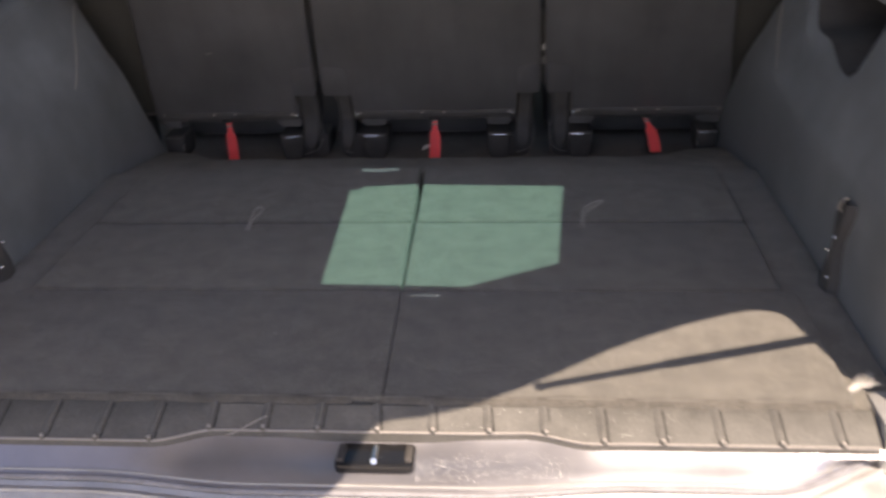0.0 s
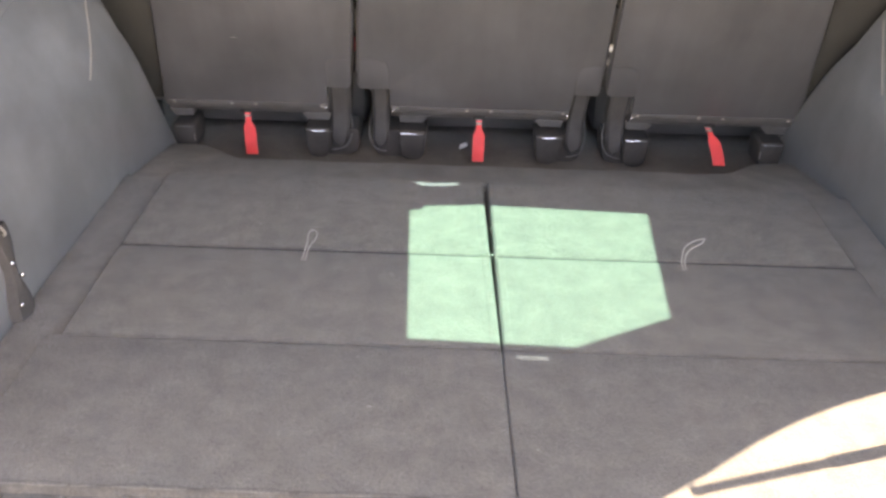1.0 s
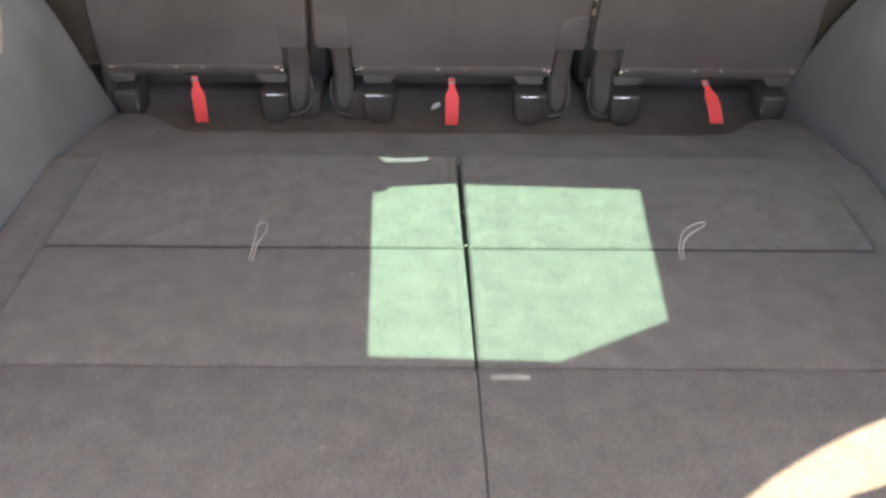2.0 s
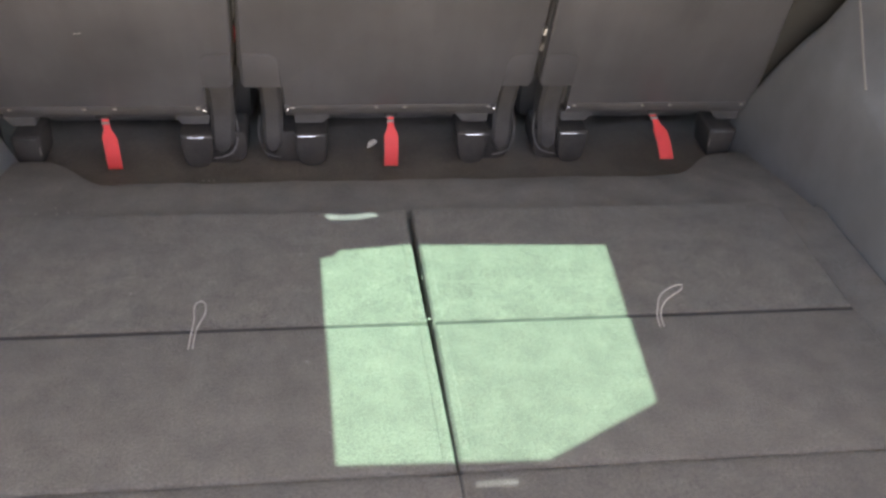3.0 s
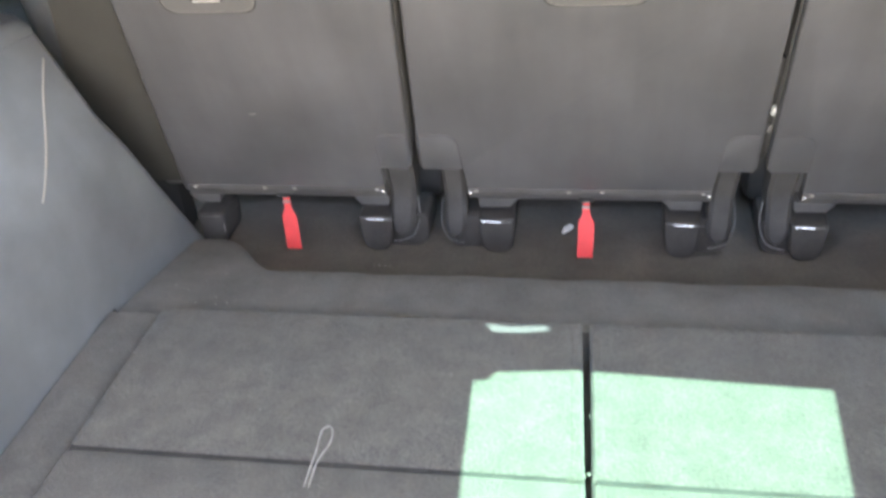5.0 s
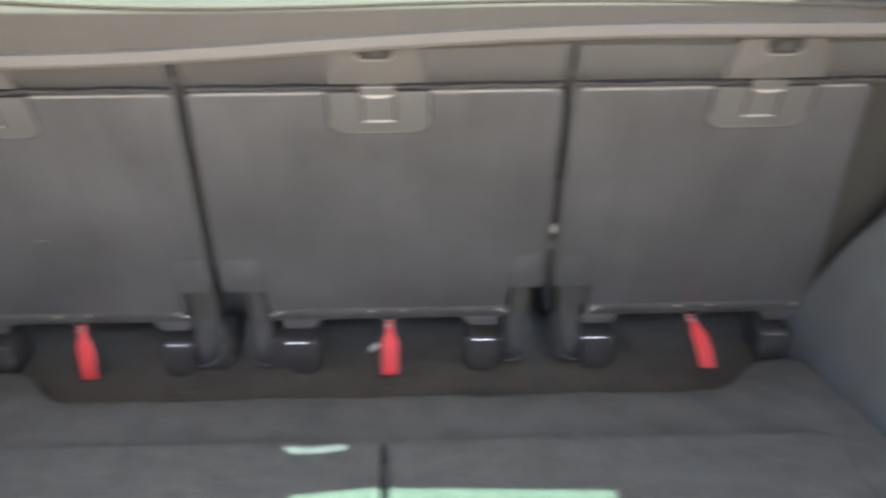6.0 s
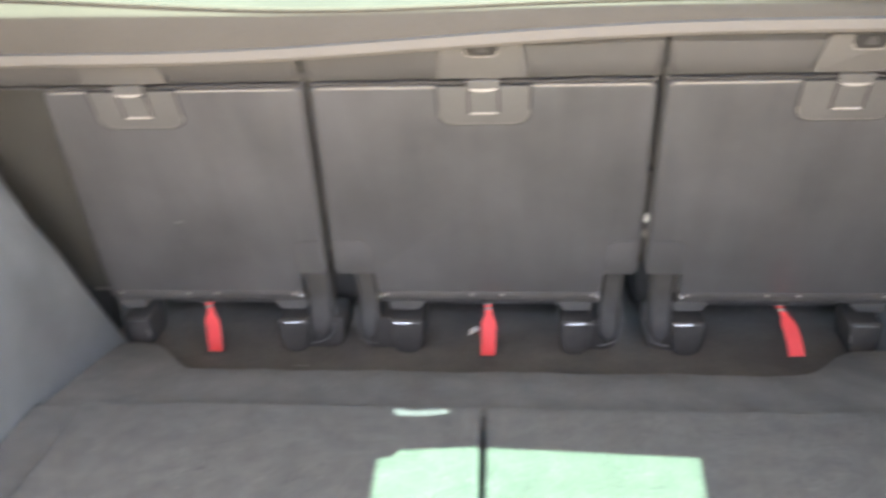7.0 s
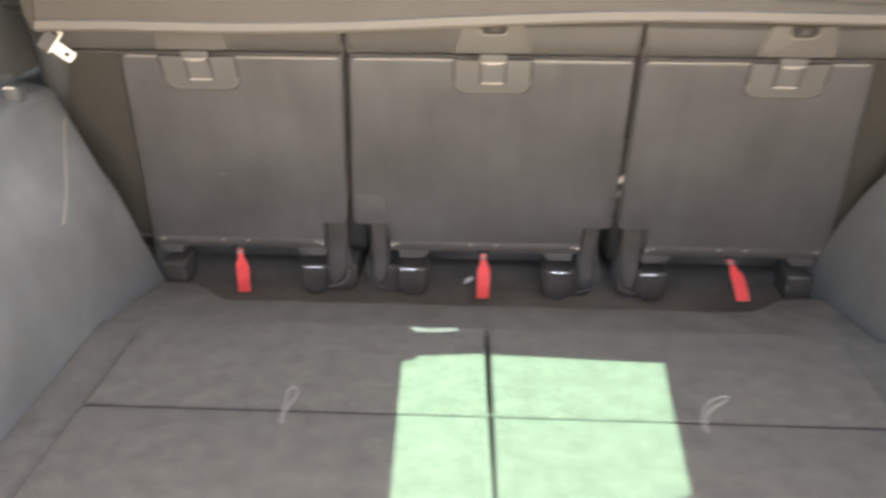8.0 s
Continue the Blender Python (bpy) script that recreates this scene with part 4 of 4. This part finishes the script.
# pale streak imitates the highlight where the plate's moulded crest steps back
pale_mark = [(-0.11, 0.872, 0.5885), (-0.122, 0.864, 0.5868), (-0.138, 0.853, 0.5828), (-0.152, 0.8455, 0.5802)]
part("pale_mark", tube(curve(pale_mark, 4), 0.0013, 6, flat=0.5), LIP, plate, "pale streak painted as the highlight on the plate's crest")

bumper = thing("rear_bumper", "silver-grey painted sill and bumper of the car", "bumper", kind="structure")


def seal_line(x):
    """Plan of the rubber seal behind the sill."""
    return 0.812 - 0.016 * (ease(x, -0.3, -0.12) - ease(x, 0.12, 0.3)) + 0.07 * ease(abs(x), 0.43, 0.6)


xs = steps_between(-0.62, 0.62, 120)
rise = lambda x: 0.0045 * ease(abs(x - 0.016), 0.05, 0.11)   # the sill dips round the striker
rows = [[(x, sill_edge(x) + 0.004, 0.566 + rise(x)), (x, sill_edge(x) - 0.003, 0.561 + rise(x)), (x, (seal_line(x) + sill_edge(x)) / 2, 0.5555 + 0.4 * rise(x)), (x, seal_line(x) + 0.006, 0.5515), (x, seal_line(x), 0.547), (x, seal_line(x) - 0.004, 0.546)] for x in xs]
part("inner_sill", loft(rows), INNER, bumper)
rows = []
for x in steps_between(-0.86, 0.86, 80):
    s, back = seal_line(max(-0.6, min(0.6, x))), 0.10 * (abs(x) / 0.86) ** 3
    rows.append([(x, s - 0.003, 0.545), (x, s - 0.008, 0.541), (x, s - 0.014, 0.5415), (x, s - 0.019, 0.537), (x, 0.765 + back, 0.528), (x, 0.72 + back, 0.518), (x, 0.7 + back, 0.5), (x, 0.692 + back, 0.45), (x, 0.71 + back, 0.3), (x, 0.8 + back, 0.25)])
part("bumper_skin", loft(rows), DUST, bumper, "dusty silver-grey bumper skin")
seal = [(x, seal_line(x) - 0.002, 0.5495) for x in xs]
part("weatherstrip", tube(seal, 0.0036, 10), SEAL, bumper, "dusty grey rubber weatherstrip along the boot opening")
edge = [(x, seal_line(x) - 0.0155, 0.5425) for x in xs]
part("bead", tube(edge, 0.0022, 8), DUST, bumper, "bright folded metal bead")
edge = [(x, seal_line(x) + 0.0065, 0.5525) for x in xs]
part("bead", tube(edge, 0.0018, 8), DUST, bumper, "bright folded metal bead")
for side in (-1, 1):
    cornerpiece = box(*sorted((side * 0.552, side * 0.64)), 0.852, 0.93, 0.5, 0.597, 0.012)
    part("corner_trim", cornerpiece, DUST, bumper, "pale grey plastic corner trim")

striker = thing("tailgate_striker", "black tailgate striker with a bright steel bar", "striker")
cx, cy = 0.016, 0.84
part("housing", slab(rounded([(cx - 0.043, cy - 0.02, 0.008), (cx + 0.043, cy - 0.02, 0.008), (cx + 0.043, cy + 0.02, 0.008), (cx - 0.043, cy + 0.02, 0.008)]), 0.545, 0.564, 0.003), GLOSS, striker)
part("striker_well", slab(rounded([(cx - 0.034, cy - 0.014, 0.004), (cx + 0.034, cy - 0.014, 0.004), (cx + 0.034, cy + 0.015, 0.004), (cx - 0.034, cy + 0.015, 0.004)]), 0.56, 0.5646), GLOSS, striker)
part("steel_bar", tube([(cx, cy + 0.012, 0.56), (cx, cy + 0.01, 0.566), (cx, cy - 0.012, 0.566), (cx, cy - 0.015, 0.56)], 0.0036, 10), STEEL, striker, "bright steel striker bar")
for side in (-1, 1):
    part("guide", box(cx + side * 0.037 - 0.004, cx + side * 0.037 + 0.004, cy - 0.013, cy + 0.013, 0.562, 0.5685, 0.002), BLACK, striker, "glossy plastic guide block")


# ---------- litter ----------
scrap = part("paper_scrap", slab(rounded([(-0.042, 1.942, 0.001), (-0.03, 1.949, 0.003), (-0.024, 1.956, 0.001), (-0.029, 1.963, 0.002), (-0.04, 1.955, 0.002)]), 0.0, 0.0012, axes=lambda u, v, w: (u, v - 0.6 * w, 0.4955 + 0.3 * (v - 1.942) + w)), WHITE)
tagged(scrap, "small off-white paper scrap on the dark carpet", "litter")
rng = random.Random(7)
bm = bmesh.new()
for k in range(46):
    if k > 41:
        x, y, z = -0.323 + 0.008 * (k - 41), 1.842, 0.4965
    elif k < 16:
        x, y, z = rng.uniform(-0.54, -0.44), rng.uniform(1.6, 1.7), 0.577
    elif k < 24:
        x, y, z = 0.006 + rng.uniform(-0.004, 0.004), rng.uniform(1.2, 1.57), 0.592
    else:
        x, y, z = rng.uniform(-0.5, 0.5), rng.uniform(0.95, 1.56), 0.601
    s = rng.uniform(0.0006, 0.0014)
    bmesh.ops.create_icosphere(bm, subdivisions=1, radius=s, matrix=Matrix.Translation((x, y, z)) @ Matrix.Diagonal((rng.uniform(0.7, 1.8), 1, 0.7, 1)))
tagged(part("crumbs", bm, CORD), "tiny pale crumbs scattered on the carpet", "litter", kind="stuff")
bm = bmesh.new()
for k in range(900):
    x = 0.062 + 0.17 * rng.random() ** 1.4
    if k % 4:
        t = rng.uniform(0.15, 0.85)
        y, z = seal_line(x) + 0.006 + (sill_edge(x) - seal_line(x) - 0.01) * t, 0.5515 + (0.0085 + rise(x)) * t
    else:
        x = rng.uniform(0.08, 0.36)
        t = rng.uniform(0.1, 0.9)
        y, z = sill_edge(x) + 0.003 + (0.883 - sill_edge(x)) * t, 0.579 + 0.0155 * t
    bmesh.ops.create_icosphere(bm, subdivisions=1, radius=rng.uniform(0.0002, 0.00055), matrix=Matrix.Translation((x, y, z)))
tagged(part("sand_grains", bm, WHITE, smooth=False), "pale sand grains scattered on the sunlit sill", "litter", kind="stuff")
bm = bmesh.new()
for k in range(11):
    a, r = -0.25 + 0.11 * k, rng.uniform(0.018, 0.042)
    p = Vector((0.534 + rng.uniform(-0.004, 0.004), 0.918 + rng.uniform(-0.006, 0.006), 0.6))
    tip = p + Vector((math.cos(a) * r, math.sin(a) * r, rng.uniform(0.002, 0.012)))
    tube([p, p.lerp(tip, 0.5) + Vector((0, 0, 0.003)), tip], 0.00024, 4, bm)
tagged(part("frayed_threads", bm, WHITE), "frayed white threads at the carpet's corner", "litter", kind="stuff")
